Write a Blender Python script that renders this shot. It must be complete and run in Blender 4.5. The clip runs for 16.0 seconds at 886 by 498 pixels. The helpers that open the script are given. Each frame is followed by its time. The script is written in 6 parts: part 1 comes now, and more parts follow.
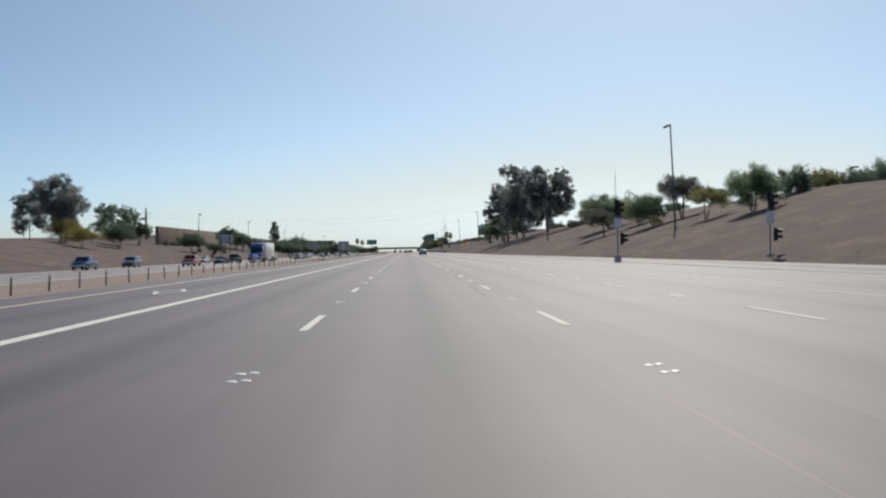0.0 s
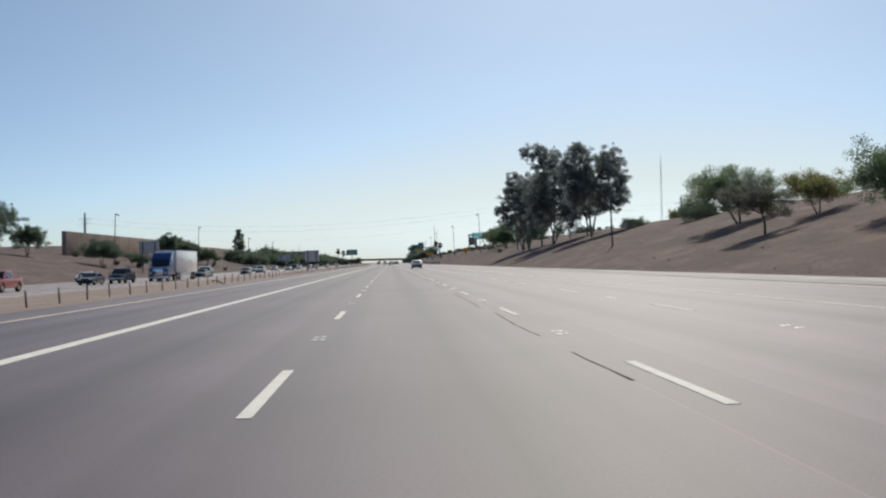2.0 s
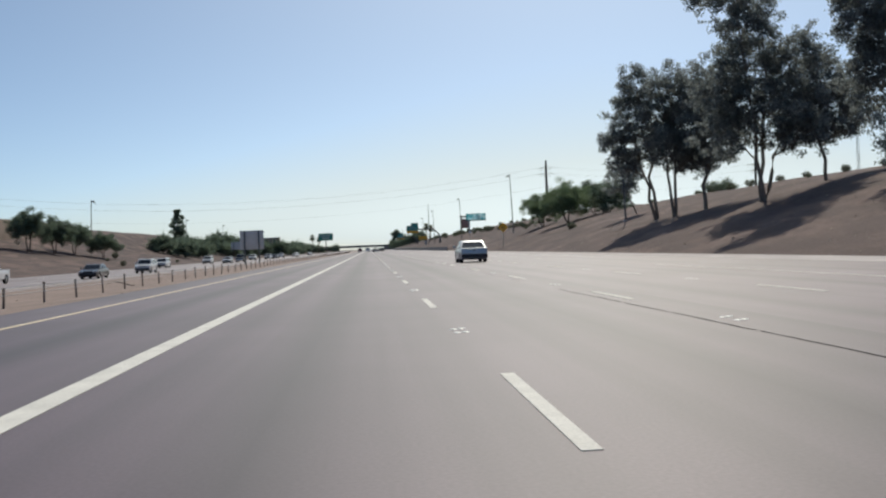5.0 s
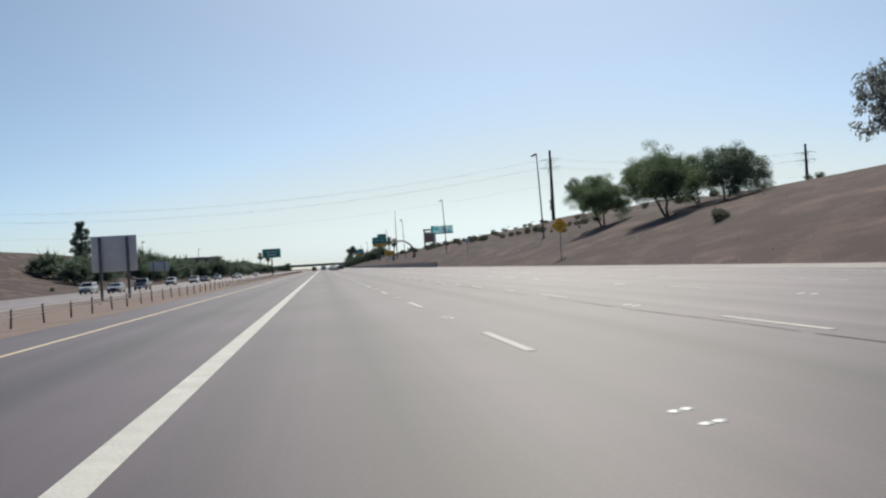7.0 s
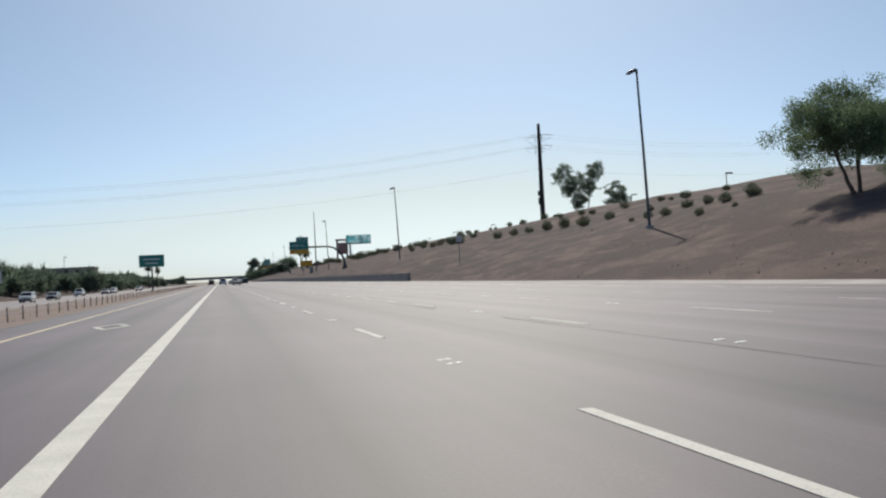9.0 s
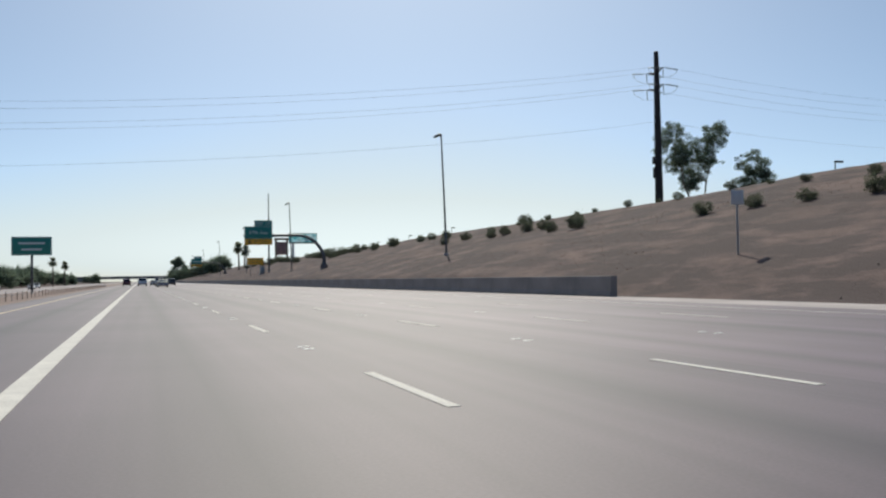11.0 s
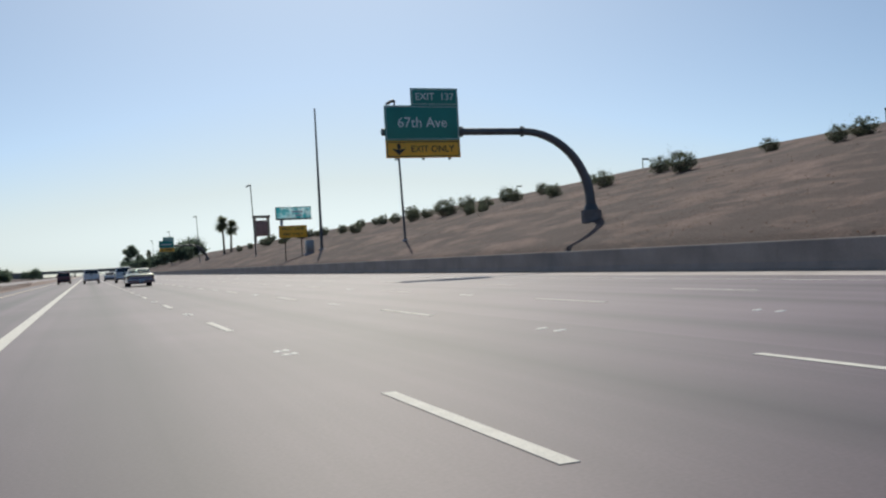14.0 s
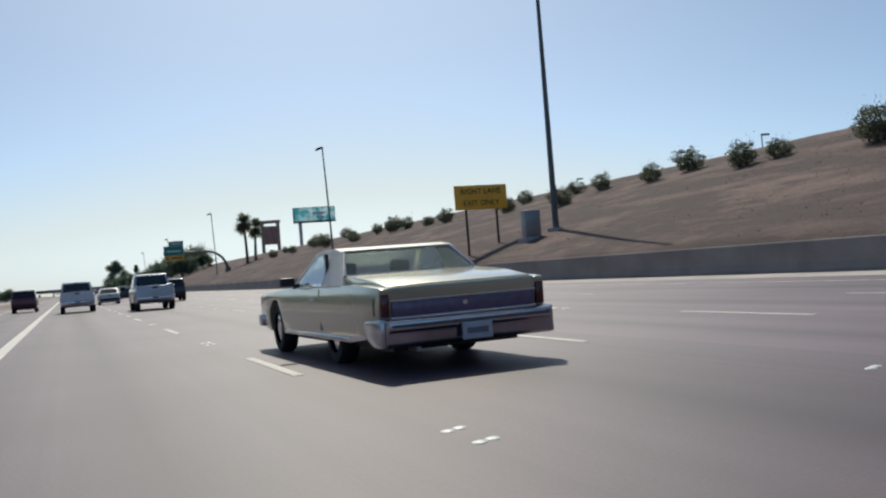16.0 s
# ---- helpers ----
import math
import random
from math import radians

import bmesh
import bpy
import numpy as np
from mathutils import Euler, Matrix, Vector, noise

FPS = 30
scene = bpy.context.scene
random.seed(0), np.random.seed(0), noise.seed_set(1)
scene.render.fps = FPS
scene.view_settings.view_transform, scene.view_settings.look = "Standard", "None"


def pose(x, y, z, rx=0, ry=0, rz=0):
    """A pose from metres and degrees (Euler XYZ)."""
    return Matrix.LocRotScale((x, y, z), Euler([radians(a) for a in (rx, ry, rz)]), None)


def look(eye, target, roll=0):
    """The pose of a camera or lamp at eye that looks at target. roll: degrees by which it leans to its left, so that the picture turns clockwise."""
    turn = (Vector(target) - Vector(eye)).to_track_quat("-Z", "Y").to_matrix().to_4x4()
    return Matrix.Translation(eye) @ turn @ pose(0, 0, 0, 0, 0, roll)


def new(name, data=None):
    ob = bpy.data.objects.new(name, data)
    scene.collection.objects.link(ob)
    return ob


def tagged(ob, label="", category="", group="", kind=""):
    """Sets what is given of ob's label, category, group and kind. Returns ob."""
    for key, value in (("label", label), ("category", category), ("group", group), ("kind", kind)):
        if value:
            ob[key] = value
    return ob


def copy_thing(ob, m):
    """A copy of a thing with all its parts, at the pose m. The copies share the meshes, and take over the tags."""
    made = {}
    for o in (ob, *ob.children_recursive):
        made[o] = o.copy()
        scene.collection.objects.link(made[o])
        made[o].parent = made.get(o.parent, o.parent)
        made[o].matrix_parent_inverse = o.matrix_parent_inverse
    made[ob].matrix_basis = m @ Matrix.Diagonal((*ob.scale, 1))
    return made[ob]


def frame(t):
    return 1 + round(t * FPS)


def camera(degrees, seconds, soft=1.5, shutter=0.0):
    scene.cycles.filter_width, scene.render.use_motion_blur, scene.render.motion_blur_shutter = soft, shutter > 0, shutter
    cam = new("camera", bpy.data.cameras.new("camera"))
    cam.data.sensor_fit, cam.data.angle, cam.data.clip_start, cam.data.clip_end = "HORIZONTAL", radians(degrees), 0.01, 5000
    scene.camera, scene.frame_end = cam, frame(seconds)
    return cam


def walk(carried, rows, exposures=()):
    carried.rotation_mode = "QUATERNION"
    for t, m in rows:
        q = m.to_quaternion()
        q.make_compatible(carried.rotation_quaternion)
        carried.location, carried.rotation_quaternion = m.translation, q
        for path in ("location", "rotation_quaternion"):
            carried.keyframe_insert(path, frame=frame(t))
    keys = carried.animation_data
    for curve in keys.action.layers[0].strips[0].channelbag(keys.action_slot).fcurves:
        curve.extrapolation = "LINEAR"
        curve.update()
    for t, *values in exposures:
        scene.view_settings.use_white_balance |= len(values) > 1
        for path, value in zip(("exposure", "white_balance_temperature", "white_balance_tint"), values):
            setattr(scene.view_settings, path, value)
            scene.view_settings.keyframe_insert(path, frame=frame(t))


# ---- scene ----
cam = camera(50.0, 16.0, soft=2.25)
# seconds, eye, a point ahead on the line of sight, lean
PATH = [
    (0, (5.084, -0.911, 1.071), (5.163, 1.087, 1.074), -1.0),
    (0.5, (4.932, 16.236, 1.108), (5.016, 18.234, 1.112), -0.9),
    (1, (4.872, 32.967, 1.102), (4.972, 34.965, 1.124), -0.6),
    (1.5, (4.922, 49.303, 1.113), (5.038, 51.299, 1.134), -0.4),
    (2, (4.757, 66.089, 1.125), (4.869, 68.086, 1.151), -1.2),
    (2.5, (4.553, 82.684, 1.081), (4.672, 84.68, 1.121), -0.3),
    (3, (4.151, 99.233, 1.12), (4.278, 101.228, 1.16), -0.0),
    (3.5, (3.852, 115.604, 1.096), (3.982, 117.599, 1.114), -0.9),
    (4, (3.426, 132.326, 1.105), (3.573, 134.321, 1.108), -0.9),
    (4.5, (2.92, 149.14, 1.078), (3.085, 151.134, 1.069), -1.9),
    (5, (2.535, 165.763, 1.098), (2.69, 167.757, 1.093), -2.2),
    (7.5, (1.189, 250.129, 1.067), (1.475, 252.108, 1.093), -3.8),
    (8, (1.091, 267.093, 1.056), (1.415, 269.066, 1.076), -4.1),
    (8.5, (1.05, 284.172, 1.056), (1.45, 286.131, 1.083), -3.7),
    (9, (1.084, 301.225, 1.074), (1.543, 303.171, 1.119), -2.9),
    (9.5, (1.109, 318.568, 1.089), (1.623, 320.5, 1.146), -1.9),
    (12, (1.21, 404.302, 1.079), (1.839, 406.2, 1.126), -1.1),
    (12.5, (1.239, 420.982, 1.091), (1.881, 422.876, 1.122), -1.4),
    (13, (1.333, 437.438, 1.053), (2.033, 439.312, 1.075), -2.3),
    (13.5, (1.409, 454.324, 1.078), (2.118, 456.194, 1.107), -2.8),
    (14, (1.42, 471.102, 1.085), (2.123, 472.975, 1.1), -3.1),
    (14.5, (1.465, 487.7, 1.084), (2.16, 489.575, 1.125), -3.7),
    (15, (1.471, 504.51, 1.095), (2.176, 506.382, 1.111), -3.9),
    (15.5, (1.383, 521.3, 1.102), (2.107, 523.165, 1.104), -5.2),
    (16, (1.341, 538.12, 1.09), (2.081, 539.978, 1.125), -4.5),
]
walk(cam, [(t, look(eye, target, lean)) for t, eye, target, lean in PATH],
     exposures=[(0.0, 0.1, 6800, -3.5), (16.0, 0.1, 6800, -3.5)])

# ---- world, sun ----
SUN_AZ, SUN_EL = 15.0, 44.7          # degrees to the right of the road's line, and above the horizon
world = bpy.data.worlds.new("world")
scene.world = world
world.use_nodes = True
wn = world.node_tree.nodes
wn.clear()
sky = wn.new("ShaderNodeTexSky")
sky.sky_type, sky.sun_disc = "NISHITA", False
sky.sun_elevation, sky.sun_rotation = radians(SUN_EL), radians(SUN_AZ)
sky.altitude, sky.air_density, sky.dust_density, sky.ozone_density = 350, 0.52, 1.5, 4.2
back = wn.new("ShaderNodeBackground")
back.inputs["Strength"].default_value = 0.11
wout = wn.new("ShaderNodeOutputWorld")
wl = world.node_tree.links
lum, grey, haze, hazy = wn.new("ShaderNodeRGBToBW"), wn.new("ShaderNodeMix"), wn.new("ShaderNodeMapRange"), wn.new("ShaderNodeMix")
grey.data_type, grey.blend_type, hazy.data_type = "RGBA", "MULTIPLY", "RGBA"
grey.inputs["Factor"].default_value, grey.inputs["A"].default_value = 1.0, (0.835, 0.885, 0.995, 1)      # dust haze, brightest low down
haze.inputs["From Min"].default_value, haze.inputs["From Max"].default_value, haze.inputs["To Max"].default_value = 5.9, 7.6, 0.92
wl.new(sky.outputs[0], lum.inputs[0])
wl.new(lum.outputs[0], grey.inputs["B"])
wl.new(lum.outputs[0], haze.inputs["Value"])
wl.new(haze.outputs[0], hazy.inputs["Factor"])
wl.new(sky.outputs[0], hazy.inputs["A"])
wl.new(grey.outputs["Result"], hazy.inputs["B"])
wl.new(hazy.outputs["Result"], back.inputs[0])
wl.new(back.outputs[0], wout.inputs[0])
sun = new("sun", bpy.data.lights.new("sun", "SUN"))
sun.data.energy, sun.data.angle, sun.data.color = 3.1, radians(0.53), (1.0, 0.885, 0.84)
sun.matrix_world = look((0, 0, 0), (-math.sin(radians(SUN_AZ)) * math.cos(radians(SUN_EL)),
                                    -math.cos(radians(SUN_AZ)) * math.cos(radians(SUN_EL)), -math.sin(radians(SUN_EL))))


# ---- materials ----
def material(name, color, rough=0.8, metal=0.0, grain=0.0, grain_size=0.05, stain=0.0, stain_size=1.5, bump=0.0,
             coat=0.0, stretch=(1, 1, 1), spec=0.5, island=0.0, objvar=0.0, second=None):
    """A surface with variation at two scales: grain (fine) and stain (broad), both as shares of the colour."""
    m = bpy.data.materials.new(name)
    m.use_nodes = True
    t, n, ln = m.node_tree, m.node_tree.nodes, m.node_tree.links
    p = n["Principled BSDF"]
    p.inputs["Base Color"].default_value = (*color, 1)
    p.inputs["Roughness"].default_value, p.inputs["Metallic"].default_value = rough, metal
    p.inputs["Coat Weight"].default_value, p.inputs["Specular IOR Level"].default_value = coat, spec
    p.inputs["Coat Roughness"].default_value = 0.06
    last = None

    def chain(fac_socket, amount, lo=0.0):
        nonlocal last
        mix = n.new("ShaderNodeMix")
        mix.data_type, mix.blend_type = "RGBA", "MULTIPLY"
        mix.inputs["Factor"].default_value = 1.0
        ramp = n.new("ShaderNodeMapRange")
        ramp.inputs["From Min"].default_value, ramp.inputs["From Max"].default_value = 0.25, 0.75
        ramp.inputs["To Min"].default_value, ramp.inputs["To Max"].default_value = 1 - amount, 1 + amount
        ln.new(fac_socket, ramp.inputs["Value"])
        if last is None:
            mix.inputs["A"].default_value = (*color, 1)
        else:
            ln.new(last, mix.inputs["A"])
        ln.new(ramp.outputs[0], mix.inputs["B"])
        last = mix.outputs["Result"]

    co = n.new("ShaderNodeTexCoord")
    mp = n.new("ShaderNodeMapping")
    mp.inputs["Scale"].default_value = stretch
    ln.new(co.outputs["Object"], mp.inputs["Vector"])
    if second:
        nz = n.new("ShaderNodeTexNoise")
        nz.inputs["Scale"].default_value, nz.inputs["Detail"].default_value = 1 / second[1], 5
        ln.new(mp.outputs[0], nz.inputs["Vector"])
        mr = n.new("ShaderNodeMapRange")
        mr.inputs["From Min"].default_value, mr.inputs["From Max"].default_value = 0.42, 0.62
        ln.new(nz.outputs["Fac"], mr.inputs["Value"])
        mix = n.new("ShaderNodeMix")
        mix.data_type = "RGBA"
        mix.inputs["A"].default_value, mix.inputs["B"].default_value = (*color, 1), (*second[0], 1)
        ln.new(mr.outputs[0], mix.inputs["Factor"])
        last = mix.outputs["Result"]
    for size, amount, detail in ((stain_size, stain, 4), (grain_size, grain, 3)):
        if amount:
            nz = n.new("ShaderNodeTexNoise")
            nz.inputs["Scale"].default_value, nz.inputs["Detail"].default_value = 1 / size, detail
            ln.new(mp.outputs[0], nz.inputs["Vector"])
            chain(nz.outputs["Fac"], amount)
    if island:
        g = n.new("ShaderNodeNewGeometry")
        chain(g.outputs["Random Per Island"], island)
    if objvar:
        g = n.new("ShaderNodeObjectInfo")
        chain(g.outputs["Random"], objvar)
    if last is not None:
        ln.new(last, p.inputs["Base Color"])
    if bump:
        nz = n.new("ShaderNodeTexNoise")
        nz.inputs["Scale"].default_value, nz.inputs["Detail"].default_value = 1 / grain_size, 4
        ln.new(mp.outputs[0], nz.inputs["Vector"])
        b = n.new("ShaderNodeBump")
        b.inputs["Strength"].default_value, b.inputs["Distance"].default_value = bump, grain_size
        ln.new(nz.outputs["Fac"], b.inputs["Height"])
        ln.new(b.outputs[0], p.inputs["Normal"])
    return m


def leaf_material(name, color, trans=0.35, vary=0.35):
    m = material(name, color, 0.6, island=vary, stain=0.25, stain_size=1.2, spec=0.25)
    n, ln = m.node_tree.nodes, m.node_tree.links
    p, out = n["Principled BSDF"], n["Material Output"]
    tr = n.new("ShaderNodeBsdfTranslucent")
    src = p.inputs["Base Color"].links[0].from_socket
    ln.new(src, tr.inputs["Color"])
    mix = n.new("ShaderNodeMixShader")
    mix.inputs[0].default_value = trans
    ln.new(p.outputs[0], mix.inputs[1])
    ln.new(tr.outputs[0], mix.inputs[2])
    ln.new(mix.outputs[0], out.inputs["Surface"])
    return m


def asphalt_material(name, color, lane, start):
    """Worn asphalt: fine stones, long streaks, polished wheel tracks and an oily strip in the middle of each lane."""
    m = material(name, color, 0.56, grain=0.16, grain_size=0.03, stain=0.24, stain_size=6.0, bump=0.025, stretch=(1, 1, 1), spec=0.5)
    n, ln = m.node_tree.nodes, m.node_tree.links
    p = n["Principled BSDF"]
    src = p.inputs["Base Color"].links[0].from_socket
    co = n.new("ShaderNodeTexCoord")
    sep = n.new("ShaderNodeSeparateXYZ")
    ln.new(co.outputs["Object"], sep.inputs[0])

    def calc(op, a, b):
        k = n.new("ShaderNodeMath")
        k.operation = op
        for s, v in zip(k.inputs, (a, b)):
            if isinstance(v, (int, float)):
                s.default_value = v
            else:
                ln.new(v, s)
        return k.outputs[0]

    u = calc("DIVIDE", calc("SUBTRACT", sep.outputs["X"], start), lane)
    u = calc("SUBTRACT", calc("FRACT", u, 0), 0.5)
    oil = calc("SUBTRACT", 1.0, calc("MINIMUM", calc("DIVIDE", calc("ABSOLUTE", u, 0), 0.17), 1.0))
    streak = n.new("ShaderNodeTexNoise")
    mp = n.new("ShaderNodeMapping")
    mp.inputs["Scale"].default_value = (1.2, 0.016, 1)
    ln.new(co.outputs["Object"], mp.inputs[0])
    ln.new(mp.outputs[0], streak.inputs["Vector"])
    streak.inputs["Scale"].default_value, streak.inputs["Detail"].default_value = 1.0, 5
    dark = calc("MULTIPLY", oil, calc("MULTIPLY", streak.outputs["Fac"], 0.95))
    lane_glare = calc("MULTIPLY", calc("GREATER_THAN", sep.outputs["X"], 6.93), calc("LESS_THAN", sep.outputs["X"], 21.0))      # the lanes beyond the seam are paler: glare and haze put into the colour
    joint = calc("MULTIPLY", calc("GREATER_THAN", sep.outputs["X"], 6.95), calc("LESS_THAN", sep.outputs["X"], 7.95))
    dark = calc("SUBTRACT", dark, calc("SUBTRACT", calc("MULTIPLY", lane_glare, 0.32), calc("MULTIPLY", joint, 0.34)))
    mul = calc("SUBTRACT", calc("ADD", 0.36, calc("MULTIPLY", streak.outputs["Fac"], 1.2)), dark)
    mix = n.new("ShaderNodeMix")
    mix.data_type, mix.blend_type = "RGBA", "MULTIPLY"
    mix.inputs["Factor"].default_value = 1
    ln.new(src, mix.inputs["A"])
    ln.new(mul, mix.inputs["B"])
    ln.new(mix.outputs["Result"], p.inputs["Base Color"])
    return m


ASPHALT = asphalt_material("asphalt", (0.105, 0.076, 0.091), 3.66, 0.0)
# the same asphalt made paler: sunlit haze over the far side put into its colour
ASPHALT_FAR = asphalt_material("asphalt_far_hazed", (0.27, 0.222, 0.222), 3.66, -37.2)
CONCRETE = material("concrete", (0.47, 0.425, 0.415), 0.85, grain=0.15, grain_size=0.03, stain=0.22, stain_size=2.2, bump=0.2)
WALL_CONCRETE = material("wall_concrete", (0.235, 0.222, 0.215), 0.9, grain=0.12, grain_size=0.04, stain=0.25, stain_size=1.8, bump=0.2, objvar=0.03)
DIRT = material("dirt", (0.133, 0.086, 0.075), 0.95, grain=0.3, grain_size=0.12, stain=0.22, stain_size=9.0, bump=0.45, second=((0.165, 0.108, 0.096), 4.0))


def grass_stain(m, color, y0, y1):
    """Withered ground cover in ragged patches, where the bank is overgrown."""
    n, ln = m.node_tree.nodes, m.node_tree.links
    p = n["Principled BSDF"]
    src = p.inputs["Base Color"].links[0].from_socket
    co, sep = n.new("ShaderNodeTexCoord"), n.new("ShaderNodeSeparateXYZ")
    ln.new(co.outputs["Object"], sep.inputs[0])
    grow, patch, cover = n.new("ShaderNodeMapRange"), n.new("ShaderNodeMapRange"), n.new("ShaderNodeMath")
    grow.inputs["From Min"].default_value, grow.inputs["From Max"].default_value = y0, y1
    grow.inputs["To Min"].default_value = 0.6
    ln.new(sep.outputs["Y"], grow.inputs["Value"])
    nz = n.new("ShaderNodeTexNoise")
    nz.inputs["Scale"].default_value, nz.inputs["Detail"].default_value, nz.inputs["Roughness"].default_value = 0.36, 10, 0.7
    along = n.new("ShaderNodeMapping")                # patches lie along the slope
    along.inputs["Scale"].default_value = (1, 0.42, 1)
    ln.new(co.outputs["Object"], along.inputs["Vector"])
    ln.new(along.outputs[0], nz.inputs["Vector"])
    patch.inputs["From Min"].default_value, patch.inputs["From Max"].default_value = 0.4, 0.53
    patch.inputs["To Max"].default_value = 1.0
    ln.new(nz.outputs["Fac"], patch.inputs["Value"])
    cover.operation = "MULTIPLY"
    ln.new(grow.outputs[0], cover.inputs[0])
    ln.new(patch.outputs[0], cover.inputs[1])
    mix = n.new("ShaderNodeMix")
    mix.data_type = "RGBA"
    ln.new(cover.outputs[0], mix.inputs["Factor"])
    ln.new(src, mix.inputs["A"])
    mix.inputs["B"].default_value = (*color, 1)
    ln.new(mix.outputs["Result"], p.inputs["Base Color"])


grass_stain(DIRT, (0.062, 0.041, 0.04), 230, 400)
MEDIAN_DIRT = material("median_dirt", (0.268, 0.2, 0.172), 0.95, grain=0.3, grain_size=0.06, stain=0.2, stain_size=3.0, bump=0.4)
STONES = material("stones", (0.3, 0.24, 0.19), 0.9, island=0.45, grain=0.2, grain_size=0.04)
WHITE_PAINT = material("white_road_paint", (0.68, 0.66, 0.61), 0.75, grain=0.18, grain_size=0.02, stain=0.14, stain_size=0.5)
YELLOW_PAINT = material("yellow_road_paint", (0.74, 0.62, 0.44), 0.75, grain=0.18, grain_size=0.02, stain=0.14, stain_size=0.6)
TAR = material("tar", (0.032, 0.028, 0.03), 0.9, grain=0.2, grain_size=0.05, spec=0.15)
GALV = material("galvanised_steel", (0.33, 0.33, 0.33), 0.45, 0.7, grain=0.12, grain_size=0.08, stain=0.12, stain_size=0.7)
POLE = material("weathered_pole", (0.13, 0.135, 0.14), 0.5, 0.5, grain=0.1, grain_size=0.1, stain=0.15, stain_size=1.0)
RUST_POST = material("rusty_post", (0.24, 0.19, 0.165), 0.8, 0.3, grain=0.3, grain_size=0.05, objvar=0.25)
GREY_PORCELAIN = material("grey_porcelain", (0.1, 0.1, 0.11), 0.35, stain=0.1, stain_size=0.3)
# concrete darkened for the gantry footings, with their shade put into the colour
FOOTING = material("shaded_concrete", (0.22, 0.19, 0.175), 0.9, grain=0.15, grain_size=0.03, stain=0.3, stain_size=0.5, bump=0.2)
WEATHERING_STEEL = material("weathering_steel", (0.05, 0.04, 0.038), 0.7, 0.3, grain=0.2, grain_size=0.05, stain=0.25, stain_size=1.2, stretch=(1, 1, 0.3))
WOOD = material("creosoted_wood", (0.075, 0.058, 0.045), 0.85, grain=0.3, grain_size=0.03, stain=0.25, stain_size=1.0, stretch=(6, 6, 0.5), bump=0.3)
SIGN_GREEN = material("sign_green", (0.03, 0.245, 0.195), 0.45, stain=0.1, stain_size=1.0)
SIGN_YELLOW = material("sign_yellow", (0.96, 0.5, 0.045), 0.45, stain=0.1, stain_size=1.0)
SIGN_WHITE = material("sign_white", (0.72, 0.74, 0.72), 0.45, stain=0.06, stain_size=0.4)
SIGN_LETTER = material("sign_lettering", (0.74, 0.78, 0.75), 0.5, stain=0.1, stain_size=0.3)
SIGN_BLACK = material("sign_black", (0.02, 0.02, 0.02), 0.5, stain=0.1, stain_size=0.3)
SIGN_BACK = material("sign_back_aluminium", (0.66, 0.65, 0.63), 0.55, 0.1, grain=0.06, grain_size=0.2, stain=0.1, stain_size=1.0)
BLACK = material("black_plastic", (0.02, 0.02, 0.022), 0.5, grain=0.1, grain_size=0.05)
RUBBER = material("rubber", (0.022, 0.021, 0.02), 0.85, grain=0.2, grain_size=0.03)
CHROME = material("chrome", (0.62, 0.62, 0.64), 0.16, 1.0, stain=0.1, stain_size=0.3)
ALLOY = material("alloy", (0.5, 0.5, 0.5), 0.3, 0.9, stain=0.1, stain_size=0.1)
TINTED = material("tinted_glass", (0.018, 0.022, 0.026), 0.05, spec=0.8, stain=0.2, stain_size=0.5)
RED_LENS = material("red_lens", (0.09, 0.008, 0.012), 0.15, spec=0.7, stain=0.1, stain_size=0.1)
LENS = material("lamp_lens", (0.6, 0.62, 0.63), 0.12, spec=0.8, stain=0.1, stain_size=0.1)
PLATE = material("plate_white", (0.55, 0.55, 0.6), 0.5, stain=0.08, stain_size=0.1)
TAN_WALL = material("tan_wall", (0.42, 0.32, 0.235), 0.9, grain=0.12, grain_size=0.1, stain=0.15, stain_size=3.0)
BARK = material("bark", (0.13, 0.1, 0.08), 0.9, grain=0.35, grain_size=0.06, stain=0.25, stain_size=0.6, stretch=(3, 3, 0.6), bump=0.5)
BARK_PALE = material("pale_bark", (0.22, 0.185, 0.155), 0.85, grain=0.3, grain_size=0.08, stain=0.35, stain_size=0.8, stretch=(2, 2, 0.6), bump=0.4)
STRAW = leaf_material("straw", (0.16, 0.105, 0.082), 0.5, 0.15)
LEAF_GUM = leaf_material("gum_leaves", (0.232, 0.256, 0.25), 0.68)
LEAF_VERDE = leaf_material("palo_verde_leaves", (0.175, 0.235, 0.135), 0.55)
LEAF_OLIVE = leaf_material("olive_leaves", (0.26, 0.255, 0.115), 0.55)
LEAF_BROWN = leaf_material("withered_leaves", (0.165, 0.17, 0.14), 0.45)
LEAF_YELLOW = leaf_material("yellow_blossom_leaves", (0.3, 0.25, 0.08))
LEAF_DARK = leaf_material("dark_leaves", (0.155, 0.201, 0.144), 0.5)
LEAF_BUSH = leaf_material("shrub_leaves", (0.135, 0.155, 0.105), 0.5)
FROND = leaf_material("fronds", (0.2, 0.22, 0.14), 0.5)


# ---- mesh helpers ----
def box(bm, x0, x1, y0, y1, z0, z1, bevel=0.0):
    g = bmesh.ops.create_cube(bm, size=1.0, matrix=Matrix.Translation(((x0 + x1) / 2, (y0 + y1) / 2, (z0 + z1) / 2))
                              @ Matrix.Diagonal((abs(x1 - x0), abs(y1 - y0), abs(z1 - z0), 1)))
    if bevel:
        edges = list({e for v in g["verts"] for e in v.link_edges})
        bmesh.ops.bevel(bm, geom=edges, offset=bevel, segments=2, affect="EDGES", profile=0.5)
    return bm


